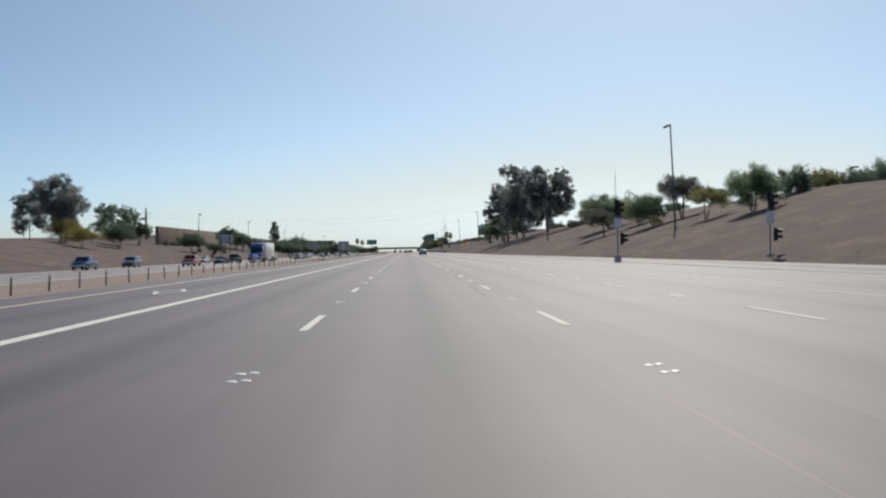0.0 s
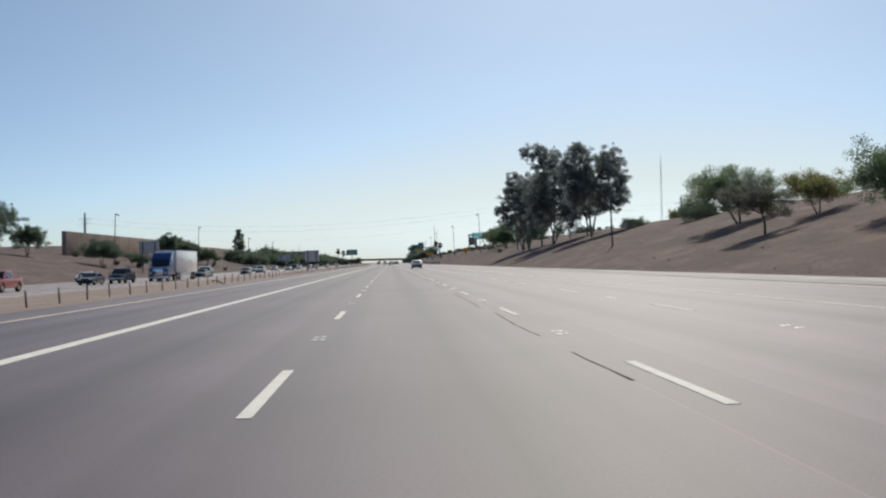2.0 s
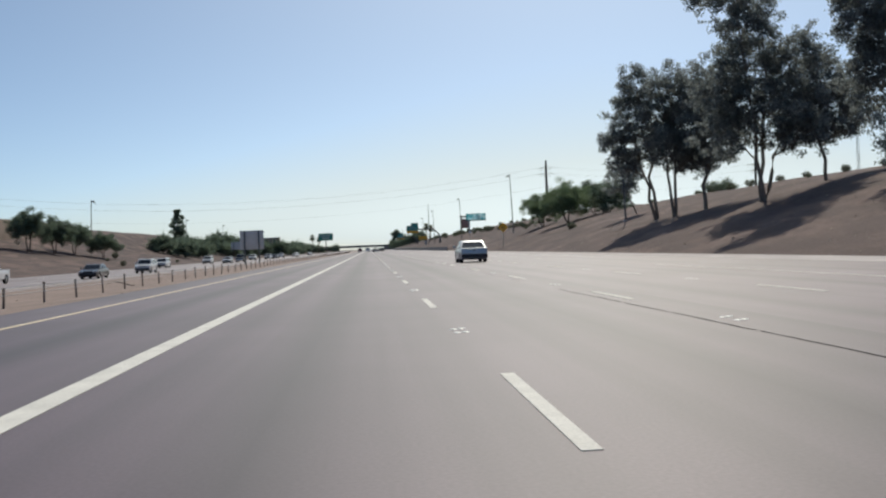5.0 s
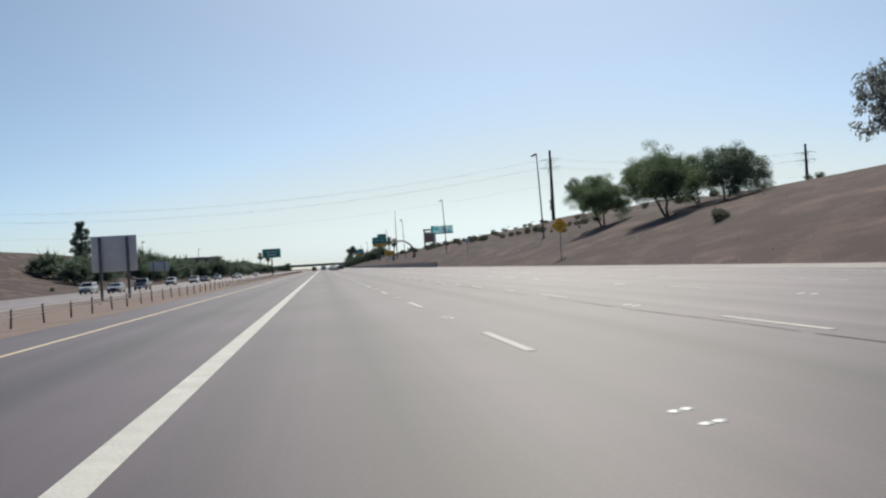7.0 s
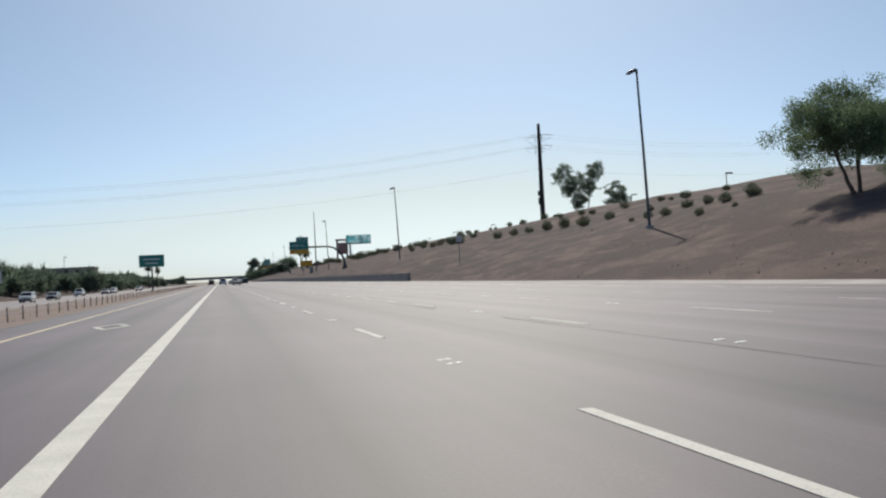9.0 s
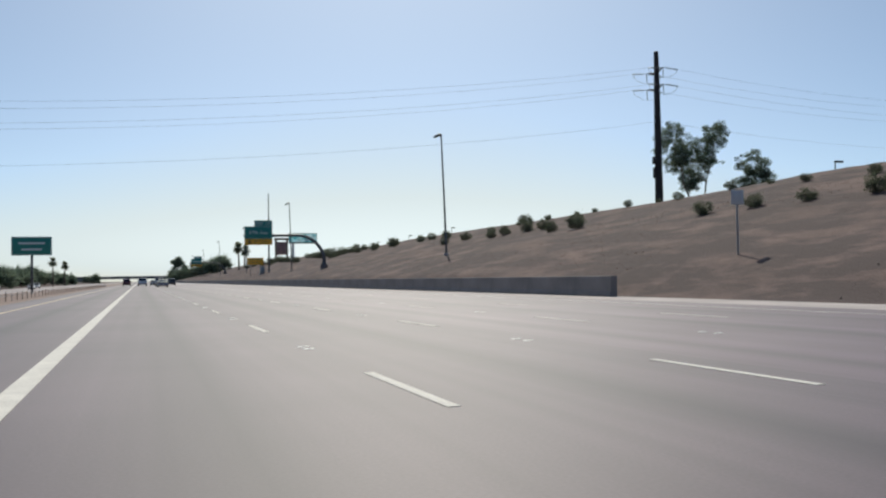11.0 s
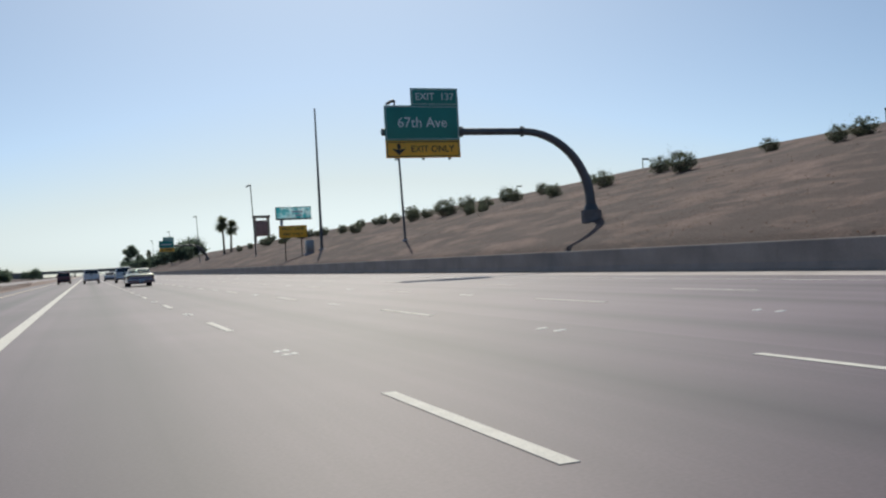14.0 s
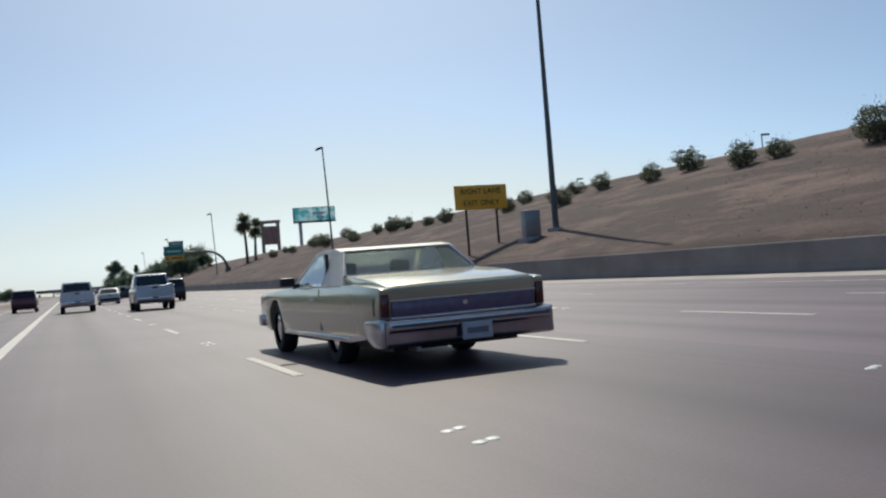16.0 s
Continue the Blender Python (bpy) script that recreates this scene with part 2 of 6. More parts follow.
def tube(bm, points, radii, sides=8, caps=True):
    """A round bar along points, with a radius at each."""
    pts = [Vector(p) for p in points]
    rings = []
    up = Vector((0, 0, 1))
    for i, p in enumerate(pts):
        d = (pts[min(i + 1, len(pts) - 1)] - pts[max(i - 1, 0)]).normalized()
        ref = up if abs(d.dot(up)) < 0.95 else Vector((1, 0, 0))
        a = d.cross(ref).normalized()
        b = d.cross(a)
        r = radii[i] if isinstance(radii, (list, tuple)) else radii
        rings.append([bm.verts.new(p + r * (math.cos(k * 2 * math.pi / sides) * a + math.sin(k * 2 * math.pi / sides) * b)) for k in range(sides)])
    for r0, r1 in zip(rings, rings[1:]):
        for k in range(sides):
            bm.faces.new((r0[k], r0[(k + 1) % sides], r1[(k + 1) % sides], r1[k]))
    if caps:
        bm.faces.new(rings[0][::-1])
        bm.faces.new(rings[-1])
    return bm


def prism(bm, profile, half, bevel=0.0):
    """A side profile of (y, z), extruded across x; half is a width or a function of (y, z)."""
    shaped = callable(half)
    h = 1.0 if shaped else half
    left = [bm.verts.new((-h, y, z)) for y, z in profile]
    right = [bm.verts.new((h, y, z)) for y, z in profile]
    n = len(profile)
    bm.faces.new(left)
    bm.faces.new(right[::-1])
    for i in range(n):
        bm.faces.new((left[i], right[i], right[(i + 1) % n], left[(i + 1) % n]))
    if shaped:
        ys, zs = [y for y, _ in profile], [z for _, z in profile]
        cuts = [((0, v, 0), (0, 1, 0)) for v in np.linspace(min(ys), max(ys), 13)[1:-1]] + [((0, 0, v), (0, 0, 1)) for v in np.linspace(min(zs), max(zs), 6)[1:-1]]
        cuts += [((v, 0, 0), (1, 0, 0)) for v in (-0.5, 0.0, 0.5)]
        for co, no in cuts:
            bmesh.ops.bisect_plane(bm, geom=bm.verts[:] + bm.edges[:] + bm.faces[:], plane_co=co, plane_no=no, dist=1e-5)
        for v in bm.verts:
            v.co.x *= half(v.co.y, v.co.z)
    bmesh.ops.recalc_face_normals(bm, faces=bm.faces)
    if bevel:
        edges = [e for e in bm.edges if len(e.link_faces) == 2 and e.calc_face_angle(0) > 0.6]
        bmesh.ops.bevel(bm, geom=edges, offset=bevel, segments=2, affect="EDGES", profile=0.6, clamp_overlap=True)
    return bm


def slab(bm, corners, thick):
    """A flat plate through corners, thick along its normal on the side that the corners turn round anticlockwise."""
    c = [Vector(p) for p in corners]
    nrm = (c[1] - c[0]).cross(c[2] - c[0]).normalized() * thick
    a, b = [bm.verts.new(p) for p in c], [bm.verts.new(p + nrm) for p in c]
    bm.faces.new(a[::-1])
    bm.faces.new(b)
    for i in range(len(c)):
        bm.faces.new((a[i], a[(i + 1) % len(c)], b[(i + 1) % len(c)], b[i]))
    return bm


def mesh_of(name, bm, mat, smooth=True, angle=40):
    me = bpy.data.meshes.new(name)
    bmesh.ops.recalc_face_normals(bm, faces=bm.faces)
    bm.to_mesh(me)
    bm.free()
    if mat:
        me.materials.append(mat)
    if smooth:
        me.polygons.foreach_set("use_smooth", [True] * len(me.polygons))
        me.set_sharp_from_angle(angle=radians(angle))
    return me


def part(name, bm, mat, parent=None, label="", smooth=True, angle=40):
    ob = new(name, bm if isinstance(bm, bpy.types.Mesh) else mesh_of(name, bm, mat, smooth, angle))
    ob.parent = parent
    return tagged(ob, label)


def thing(name, m, label, category, group="", kind=""):
    ob = new(name)
    ob.matrix_world = m
    ob.empty_display_size = 0.3
    return tagged(ob, label, category, group, kind)


def raw_mesh(name, verts, faces, mat, smooth=False):
    me = bpy.data.meshes.new(name)
    if isinstance(verts, np.ndarray):                 # loose four-cornered blades
        me.vertices.add(len(verts))
        me.vertices.foreach_set("co", verts.ravel())
        me.loops.add(len(verts))
        me.loops.foreach_set("vertex_index", np.arange(len(verts), dtype=np.int32))
        me.polygons.add(len(verts) // 4)
        me.polygons.foreach_set("loop_start", np.arange(0, len(verts), 4, dtype=np.int32))
        me.update(calc_edges=True)
    else:
        me.from_pydata(verts, [], faces)
    me.materials.append(mat)
    if smooth:
        me.polygons.foreach_set("use_smooth", [True] * len(me.polygons))
    return me


def lettering(text, size, mat, parent, m, name="lettering"):
    """Words as a mesh part, in the built-in font, centred, standing in the plane of m's x and y."""
    cu = bpy.data.curves.new(name, "FONT")
    cu.body, cu.size, cu.align_x, cu.align_y, cu.extrude, cu.resolution_u = text, size, "CENTER", "CENTER", 0.004, 3
    cu.offset = 0.004 * size
    tmp = bpy.data.objects.new(name, cu)
    scene.collection.objects.link(tmp)
    me = bpy.data.meshes.new_from_object(tmp.evaluated_get(bpy.context.evaluated_depsgraph_get()))
    bpy.data.objects.remove(tmp)
    bm = bmesh.new()
    bm.from_mesh(me)
    bm.verts.ensure_lookup_table()
    left = set(bm.verts)
    while left:                                       # one part a letter
        todo, got = [next(iter(left))], set()
        while todo:
            v = todo.pop()
            if v in got:
                continue
            got.add(v)
            todo += [e.other_vert(v) for e in v.link_edges]
        left -= got
        order = sorted(got, key=lambda v: v.index)
        at = {v: i for i, v in enumerate(order)}
        faces = [f for f in bm.faces if f.verts[0] in got]
        ob = new("letter", raw_mesh("letter", [tuple(v.co) for v in order], [[at[v] for v in f.verts] for f in faces], mat))
        ob.parent = parent
        ob.matrix_basis = m
    bm.free()


# ---- the ground ----
FAR_DROP = 0.72                      # the opposite carriageway lies lower


def foot(y):
    return float(np.interp(y, (-300, 60, 200, 380), (27.5, 27.5, 23.6, 23.2)))


def ground_z(x, y):
    """The height of the cutting: flat under the roads, a bank on either hand."""
    if x >= 0:
        f, k = foot(y), float(np.interp(y, (100, 200), (0.275, 0.265)))
        lift = float(np.interp(y, (408, 432), (0, 0.85)))
        c = float(np.interp(y, (110, 200, 330, 362, 380, 415, 440, 460, 480, 500, 530, 580), (54, 51, 50.4, 51.5, 57, 58, 54, 51, 51, 52.3, 52.8, 50.8)))
        belly = float(np.interp(y, (100, 180, 240, 370, 400, 440), (0.3, 0.1, 0.7, 0.8, 0.6, 0.3)))
        if x <= f:
            return -0.06
        z = lift * min(1, (x - f) / 0.6) + k * (min(x, c) - f) + (0.01 * min(x - c, 40) if x > c else belly * math.sin(math.pi * (x - f) / (c - f)))
        return max(-0.06, z * float(np.interp(y, (950, 1250), (1, 0))))
    top, x = float(np.interp(y, (-50, 330, 400, 520, 620), (4.5, 4.7, 9.3, 9.3, 1.2))), -x
    low = 2.7 * min(1, top / 5)
    if x < 41:
        return -0.06 - FAR_DROP * min(1, max(0, x - 5.3) / 15.2)
    if x < 58:
        return -0.06 - FAR_DROP + (low + FAR_DROP) * (x - 41) / 17
    return -0.06 + low + (top - low) * min(1, (x - 58) / 13)


def lumpy(x, y):
    z = ground_z(x, y)
    if z > 0.15:
        s = min(1.0, (z - 0.15) / 1.0)
        z += s * (0.22 * noise.noise(Vector((x * 0.09, y * 0.05, 3))) + 0.07 * noise.noise(Vector((x * 0.4, y * 0.4, 7))))
    return z


def build_ground():
    xs = [-4200, -2000, -900, -400, -200, -120, -90] + list(np.arange(-80, -30, 2.5)) + [-30.5, -25, -20.5, -15, -10, -5.3, 0, 12, 20, 22] \
        + list(np.arange(22.75, 56, 0.75)) + [58, 62, 70, 80, 95, 130, 200, 400, 900, 2000, 4200]
    ys = [-900, -300, -100] + list(np.arange(-40, 720, 2.5)) + list(np.arange(720, 1300, 20)) + [1400, 1700, 2200, 3000, 4600]
    verts = [(float(x), float(y), lumpy(float(x), float(y))) for y in ys for x in xs]
    w = len(xs)
    faces = [(j * w + i, j * w + i + 1, (j + 1) * w + i + 1, (j + 1) * w + i) for j in range(len(ys) - 1) for i in range(w - 1)]
    tagged(new("ground", raw_mesh("ground", verts, faces, DIRT, True)), "bare brown desert earth of the freeway cutting and its banks", "ground", kind="structure")


build_ground()
Y0, Y1 = -260.0, 2600.0


def strip(name, x0, x1, z, mat, label="", kind="", parent=None, y0=Y0, y1=Y1, thick=0.1, category=""):
    bm = bmesh.new()
    ys = np.linspace(y0, y1, max(2, int((y1 - y0) / 40)))
    rows = [[bm.verts.new((x, float(y), zz)) for x, zz in ((x0, z - thick), (x0, z), (x1, z), (x1, z - thick))] for y in ys]
    for a, b in zip(rows, rows[1:]):
        for k in range(3):
            bm.faces.new((a[k], a[k + 1], b[k + 1], b[k]))
    bm.faces.new(rows[0])
    bm.faces.new(rows[-1][::-1])
    ob = part(name, bm, mat, parent, smooth=False)
    return tagged(ob, label, category, kind=kind)


road = strip("road", -5.3, 20.3, 0.0, ASPHALT, "worn grey asphalt freeway carriageway with white lane lines", "structure", category="road")
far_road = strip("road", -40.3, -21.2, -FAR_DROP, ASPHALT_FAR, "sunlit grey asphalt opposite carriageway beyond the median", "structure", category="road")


def median():
    bm = bmesh.new()
    xs = (-21.2, -16.0, -10.5, -5.3)
    ys = [Y0] + list(np.arange(-40, 660, 4.0)) + list(np.arange(660, Y1, 80.0)) + [Y1]
    rows = [[bm.verts.new((x, float(y), (-0.012 if x > -6 else -0.722 if x < -20 else -0.02 - FAR_DROP * (-x - 5.3) / 15.2
             + 0.09 * noise.noise(Vector((x * 0.2, y * 0.12, 9)))))) for x in xs] for y in ys]
    for a, b in zip(rows, rows[1:]):
        for k in range(3):
            bm.faces.new((a[k], a[k + 1], b[k + 1], b[k]))
    tagged(part("ground_median", bm, MEDIAN_DIRT), "bare dusty gravel median between the carriageways", "median", kind="structure")


median()
# asphalt of the entrance ramp, narrowing into the shoulder
bm = bmesh.new()
rows = []
for y in [Y0] + list(np.arange(-40, 181, 10.0)):
    r = float(np.interp(y, (-260, 60, 180), (24.3, 24.3, 21.3)))
    rows.append([bm.verts.new((x, float(y), z)) for x, z in ((21.2, 0.016), (r, 0.018), (r, -0.05))])
for a, b in zip(rows, rows[1:]):
    for k in range(2):
        bm.faces.new((a[k], a[k + 1], b[k + 1], b[k]))
tagged(part("road_ramp", bm, ASPHALT, smooth=False), "brownish grey asphalt entrance ramp beside the freeway", "ramp", kind="structure")


def shoulder_pavement():
    """Pale concrete shoulder and ramp, from the lanes to the foot of the bank."""
    bm = bmesh.new()
    ys = [Y0] + list(np.arange(-40, 420, 6.0)) + list(np.arange(420, Y1, 60.0)) + [Y1]
    rows = [[bm.verts.new((x, float(y), z)) for x, z in ((20.3, -0.004), (foot(float(y)) + 0.25, 0.012), (foot(float(y)) + 0.25, -0.12))] for y in ys]
    for a, b in zip(rows, rows[1:]):
        for k in range(2):
            bm.faces.new((a[k], a[k + 1], b[k + 1], b[k]))
    tagged(part("pavement_shoulder", bm, CONCRETE, smooth=False), "pale concrete shoulder and ramp apron", "shoulder", kind="structure")


shoulder_pavement()

# thin dark line along the outer edge of the ramp
strip("gutter", 24.32, 24.6, 0.016, TAR, parent=road, thick=0.004, y0=-100, y1=60)
# ---- road markings ----
PITCH, LANE = 12.19, 3.66
strip("hov_line", -0.13, 0.13, 0.006, WHITE_PAINT, parent=road, thick=0.005)
strip("edge_line", -3.68, -3.56, 0.006, YELLOW_PAINT, parent=road, thick=0.005)
strip("edge_line", 14.58, 14.7, 0.006, WHITE_PAINT, parent=road, thick=0.005, y0=-100, y1=205)
strip("edge_line", 18.24, 18.36, 0.006, WHITE_PAINT, parent=road, thick=0.005, y0=232, y1=1500)
strip("edge_line", -22.3, -22.18, -FAR_DROP + 0.006, YELLOW_PAINT, parent=far_road, thick=0.005)
strip("edge_line", -38.2, -38.08, -FAR_DROP + 0.006, WHITE_PAINT, parent=far_road, thick=0.005)
strip("edge_line", 21.0, 21.12, 0.018, WHITE_PAINT, parent=road, thick=0.005, y0=-100, y1=75)
bm = bmesh.new()
box(bm, -0.06, 0.06, 0, 3.1, 0.001, 0.006)
DASH = mesh_of("lane_dash", bm, WHITE_PAINT, False)
for line, x in enumerate((3.66, 7.32, 10.98, 14.64)):
    first, last = ((-2, 66) if line < 3 else (19, 66))
    for k in range(first, last):
        d = part("lane_dash", DASH, None, road)
        d.location = (x, k * PITCH, 0)
for k in range(0, 45):
    for x in (-26.2, -29.9, -33.6):
        d = part("lane_dash", DASH, None, far_road)
        d.location = (x, k * PITCH + 4, -FAR_DROP)


def markers():
    """Raised pavement markers, in pairs, half way between the dashes."""
    bm = bmesh.new()
    for x in (3.66, 7.32, 10.98):
        for k in range(0, 56):
            for dx, dy in ((-0.05, 0), (0.06, 0.05), (-0.06, 0.5), (0.05, 0.56)):
                y = k * PITCH + 7.1 + dy
                tube(bm, [(x + dx, y, 0), (x + dx, y, 0.005), (x + dx, y, 0.011)], [0.055, 0.05, 0.03], 8)
    tagged(part("lane_marker", bm, SIGN_WHITE, road, smooth=False), kind="stuff")


markers()


def seam():
    """A tar-sealed crack along the lane, broken and wandering."""
    rng = random.Random(4)
    bm = bmesh.new()
    y = 20.0
    while y < 330:
        n, w = rng.uniform(1.2, 7.5), rng.uniform(0.014, 0.034)
        steps = max(3, int(n / 0.4))
        cols = []
        for i in range(steps + 1):
            yy = y + n * i / steps
            x = 6.93 + 0.09 * noise.noise(Vector((0, yy * 0.25, 1))) + 0.03 * noise.noise(Vector((0, yy * 1.7, 5)))
            ww = w * (0.5 + rng.random())
            cols.append((bm.verts.new((x - ww / 2, yy, 0.003)), bm.verts.new((x + ww / 2, yy, 0.003))))
        for a, b in zip(cols, cols[1:]):
            bm.faces.new((a[0], a[1], b[1], b[0]))
        y += n + rng.choice((0.1, 0.3, 2.5, 6.0))
    tagged(part("tar_seam", bm, TAR, road, "dark tar-sealed crack", smooth=False), kind="stuff")


seam()


def diamond(y):
    bm = bmesh.new()
    o, i = [(0, -1.85), (0.5, 0), (0, 1.85), (-0.5, 0)], [(0, -1.4), (0.36, 0), (0, 1.4), (-0.36, 0)]
    a = [bm.verts.new((-1.85 + p, y + q, 0.005)) for p, q in o]
    b = [bm.verts.new((-1.85 + p, y + q, 0.005)) for p, q in i]
    for k in range(4):
        bm.faces.new((a[k], a[(k + 1) % 4], b[(k + 1) % 4], b[k]))
    part("lane_diamond", bm, WHITE_PAINT, road, smooth=False)


for y in (27.3, 328.5, 629.7):
    diamond(y)

# ---- the concrete barrier along the right edge ----
BARRIER_Y0, SEG = 411.0, 6.1
barrier = thing("barrier_wall", pose(22.65, BARRIER_Y0, 0), "grey concrete roadside barrier wall with stained panels", "barrier", kind="structure")
bm = bmesh.new()
prof = [(-0.2, 0), (-0.2, 0.1), (-0.12, 0.3), (-0.09, 0.97), (-0.06, 1.0), (0.2, 1.0), (0.22, 0.97), (0.22, 0)]
a = [bm.verts.new((x, 0.005, z)) for x, z in prof]
b = [bm.verts.new((x, SEG - 0.005, z)) for x, z in prof]
bm.faces.new(a)
bm.faces.new(b[::-1])
for i in range(len(prof)):
    bm.faces.new((a[i], a[(i + 1) % len(prof)], b[(i + 1) % len(prof)], b[i]))
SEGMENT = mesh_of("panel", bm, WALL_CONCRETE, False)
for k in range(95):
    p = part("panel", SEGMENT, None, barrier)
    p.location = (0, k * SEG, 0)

# ---- cable barrier in the median ----
cable = thing("cable_barrier", pose(-7.2, 0, 0), "low median cable barrier on rusty steel posts", "barrier")
bm = bmesh.new()
box(bm, -0.03, 0.03, -0.022, 0.022, -0.2, 0.47, 0.005)
box(bm, -0.036, 0.036, -0.028, 0.028, 0.47, 0.49)
POST = mesh_of("post", bm, RUST_POST, False)
rng = random.Random(8)
for k in range(200):
    p = part("post", POST, None, cable)
    p.matrix_basis = pose(rng.uniform(-0.03, 0.03), 16.7 + 3.127 * k, rng.uniform(-0.05, 0.02), rng.uniform(-3, 3), rng.uniform(-3, 3), 0)
for z in (0.24, 0.33, 0.42):
    part("cable", tube(bmesh.new(), [(0.05, y, z) for y in range(10, 640, 30)], 0.009, 5), GALV, cable)


# ---- lamp posts ----
def lamp_post(x, y, top, label, arm=1.0, side=-1, tilt=0.38):
    base = lumpy(x, y)
    h = top - base
    x += 0.16 * side
    t = thing("street_lamp", pose(x, y, base), label, "street lamp", "freeway lamps")
    part("pole", tube(bmesh.new(), [(0, 0, 0.0), (side * tilt * 0.45, 0, h * 0.5), (side * tilt, 0, h - 0.12)], [0.125, 0.1, 0.075], 12), POLE, t)
    b = box(bmesh.new(), -0.24, 0.24, -0.24, 0.24, -0.35, 0.12, 0.02)
    part("footing", b, CONCRETE, t)
    part("collar", tube(bmesh.new(), [(side * tilt, 0, h - 0.3), (side * tilt, 0, h - 0.08)], 0.09, 12), POLE, t)
    out = [(-0.06, -0.1, 0.07), (0.0, 0.0, 0.13), (0.12, 0.03, 0.15), (0.3, -0.03, 0.14), (0.5, -0.12, 0.15), (0.72, -0.22, 0.11), (0.9, -0.29, 0.04)]
    head = part("lamp_head", tube(bmesh.new(), [(side * (tilt + arm * u), 0, h + w) for u, w, _ in out], [r for _, _, r in out], 12), POLE, t)
    b = box(bmesh.new(), -0.2 * arm, 0.2 * arm, -0.1, 0.1, -0.04, 0.0, 0.008)
    bmesh.ops.rotate(b, cent=(0, 0, 0), matrix=Matrix.Rotation(side * 0.42, 3, "Y"), verts=b.verts)
    bmesh.ops.translate(b, vec=(side * (tilt + arm * 0.52), 0, h - 0.255), verts=b.verts)
    part("lens", b, LENS, head)
    return t


LAMP_LABEL = "tall grey steel freeway lamp post on the bank"
for x, y, top in ((36.75, 108.8, 15.2), (33.6, 187.1, 14.6), (33.6, 278.0, 14.9), (33.95, 369.5, 15.9), (32.1, 465.3, 16.0), (29.75, 556.1, 15.9), (30.6, 645.7, 15.9),
                  (30.6, 738.0, 15.6), (30.6, 830.0, 15.4), (30.6, 925.0, 15.2)):
    lamp_post(x, y, top, LAMP_LABEL)
for x, y, top in ((-54.0, 272.0, 12.6), (-56.5, 373.0, 13.6), (-55, 470, 12.6), (-51.7, 523.7, 12.0), (-50, 640, 12.0)):
    lamp_post(x, y, top, "tall grey steel lamp post beside the opposite carriageway", side=1)


def short_lamp(x, y, top):
    base = lumpy(x, y)
    t = thing("street_lamp", pose(x, y, base), "short dark lamp post on top of the bank", "street lamp", "crest lamps")
    part("pole", tube(bmesh.new(), [(0, 0, -0.1), (0, 0, top - base)], [0.08, 0.06], 8), POLE, t)
    part("lamp_head", box(bmesh.new(), 0.0, 0.95, -0.16, 0.16, top - base - 0.12, top - base + 0.08, 0.02), POLE, t)


for x, y, top in ((69.6, 577.3, 12.3), (71.2, 619.3, 12.4), (72.8, 661.6, 12.4), (70.0, 537.5, 12.3), (70.0, 451.5, 12.4), (70.0, 420.2, 12.6), (62, 150, 11.0), (62, 118, 10.8)):
    short_lamp(x, y, top)

mast = thing("mast", pose(29.55, 589.9, lumpy(29.55, 589.9)), "very tall slim dark steel mast on the bank", "mast")
part("pole", tube(bmesh.new(), [(0, 0, 0), (0, 0, 9), (0, 0, 17.9)], [0.2, 0.15, 0.09], 14), POLE, mast)
part("footing", box(bmesh.new(), -0.4, 0.4, -0.4, 0.4, -0.4, 0.15, 0.03), CONCRETE, mast)
part("cap", tube(bmesh.new(), [(0, 0, 17.9), (0, 0, 18.05)], [0.11, 0.06], 10), POLE, mast)

cab = thing("equipment_cabinet", pose(28.1, 590.4, lumpy(28.1, 590.4)), "pale grey metal equipment cabinet on a concrete pad", "cabinet")
part("body", box(bmesh.new(), -0.5, 0.5, -0.35, 0.35, 0.1, 1.75, 0.03), GALV, cab)
part("pad", box(bmesh.new(), -0.7, 0.7, -0.55, 0.55, -0.4, 0.1, 0.02), CONCRETE, cab)
part("door", box(bmesh.new(), -0.45, 0.45, -0.38, -0.352, 0.2, 1.65, 0.01), GALV, cab)


ant = thing("antenna_mast", pose(70.8, 293.0, lumpy(70.8, 293.0) - 0.2), "thin grey lattice antenna mast behind the crest", "mast")
for k in range(3):
    a = k * 2.094
    part("rail", tube(bmesh.new(), [(0.22 * math.cos(a), 0.22 * math.sin(a), 0), (0.1 * math.cos(a), 0.1 * math.sin(a), 17.0)], 0.03, 5), GALV, ant)
for k in range(14):
    a, z = k * 2.094, 0.6 + 1.15 * k
    part("brace", tube(bmesh.new(), [(0.2 * math.cos(a), 0.2 * math.sin(a), z), (0.18 * math.cos(a + 2.094), 0.18 * math.sin(a + 2.094), z + 1.1)], 0.018, 4), GALV, ant)
part("whip", tube(bmesh.new(), [(0, 0, 16.8), (0, 0, 19.2)], [0.03, 0.012], 5), GALV, ant)


# ---- utility poles and wires ----
LINES = ((-1.5, -2.2), (2.3, -2.2), (-1.5, -4.2), (2.3, -4.2))      # where the conductors hang: along the arm, and below the top


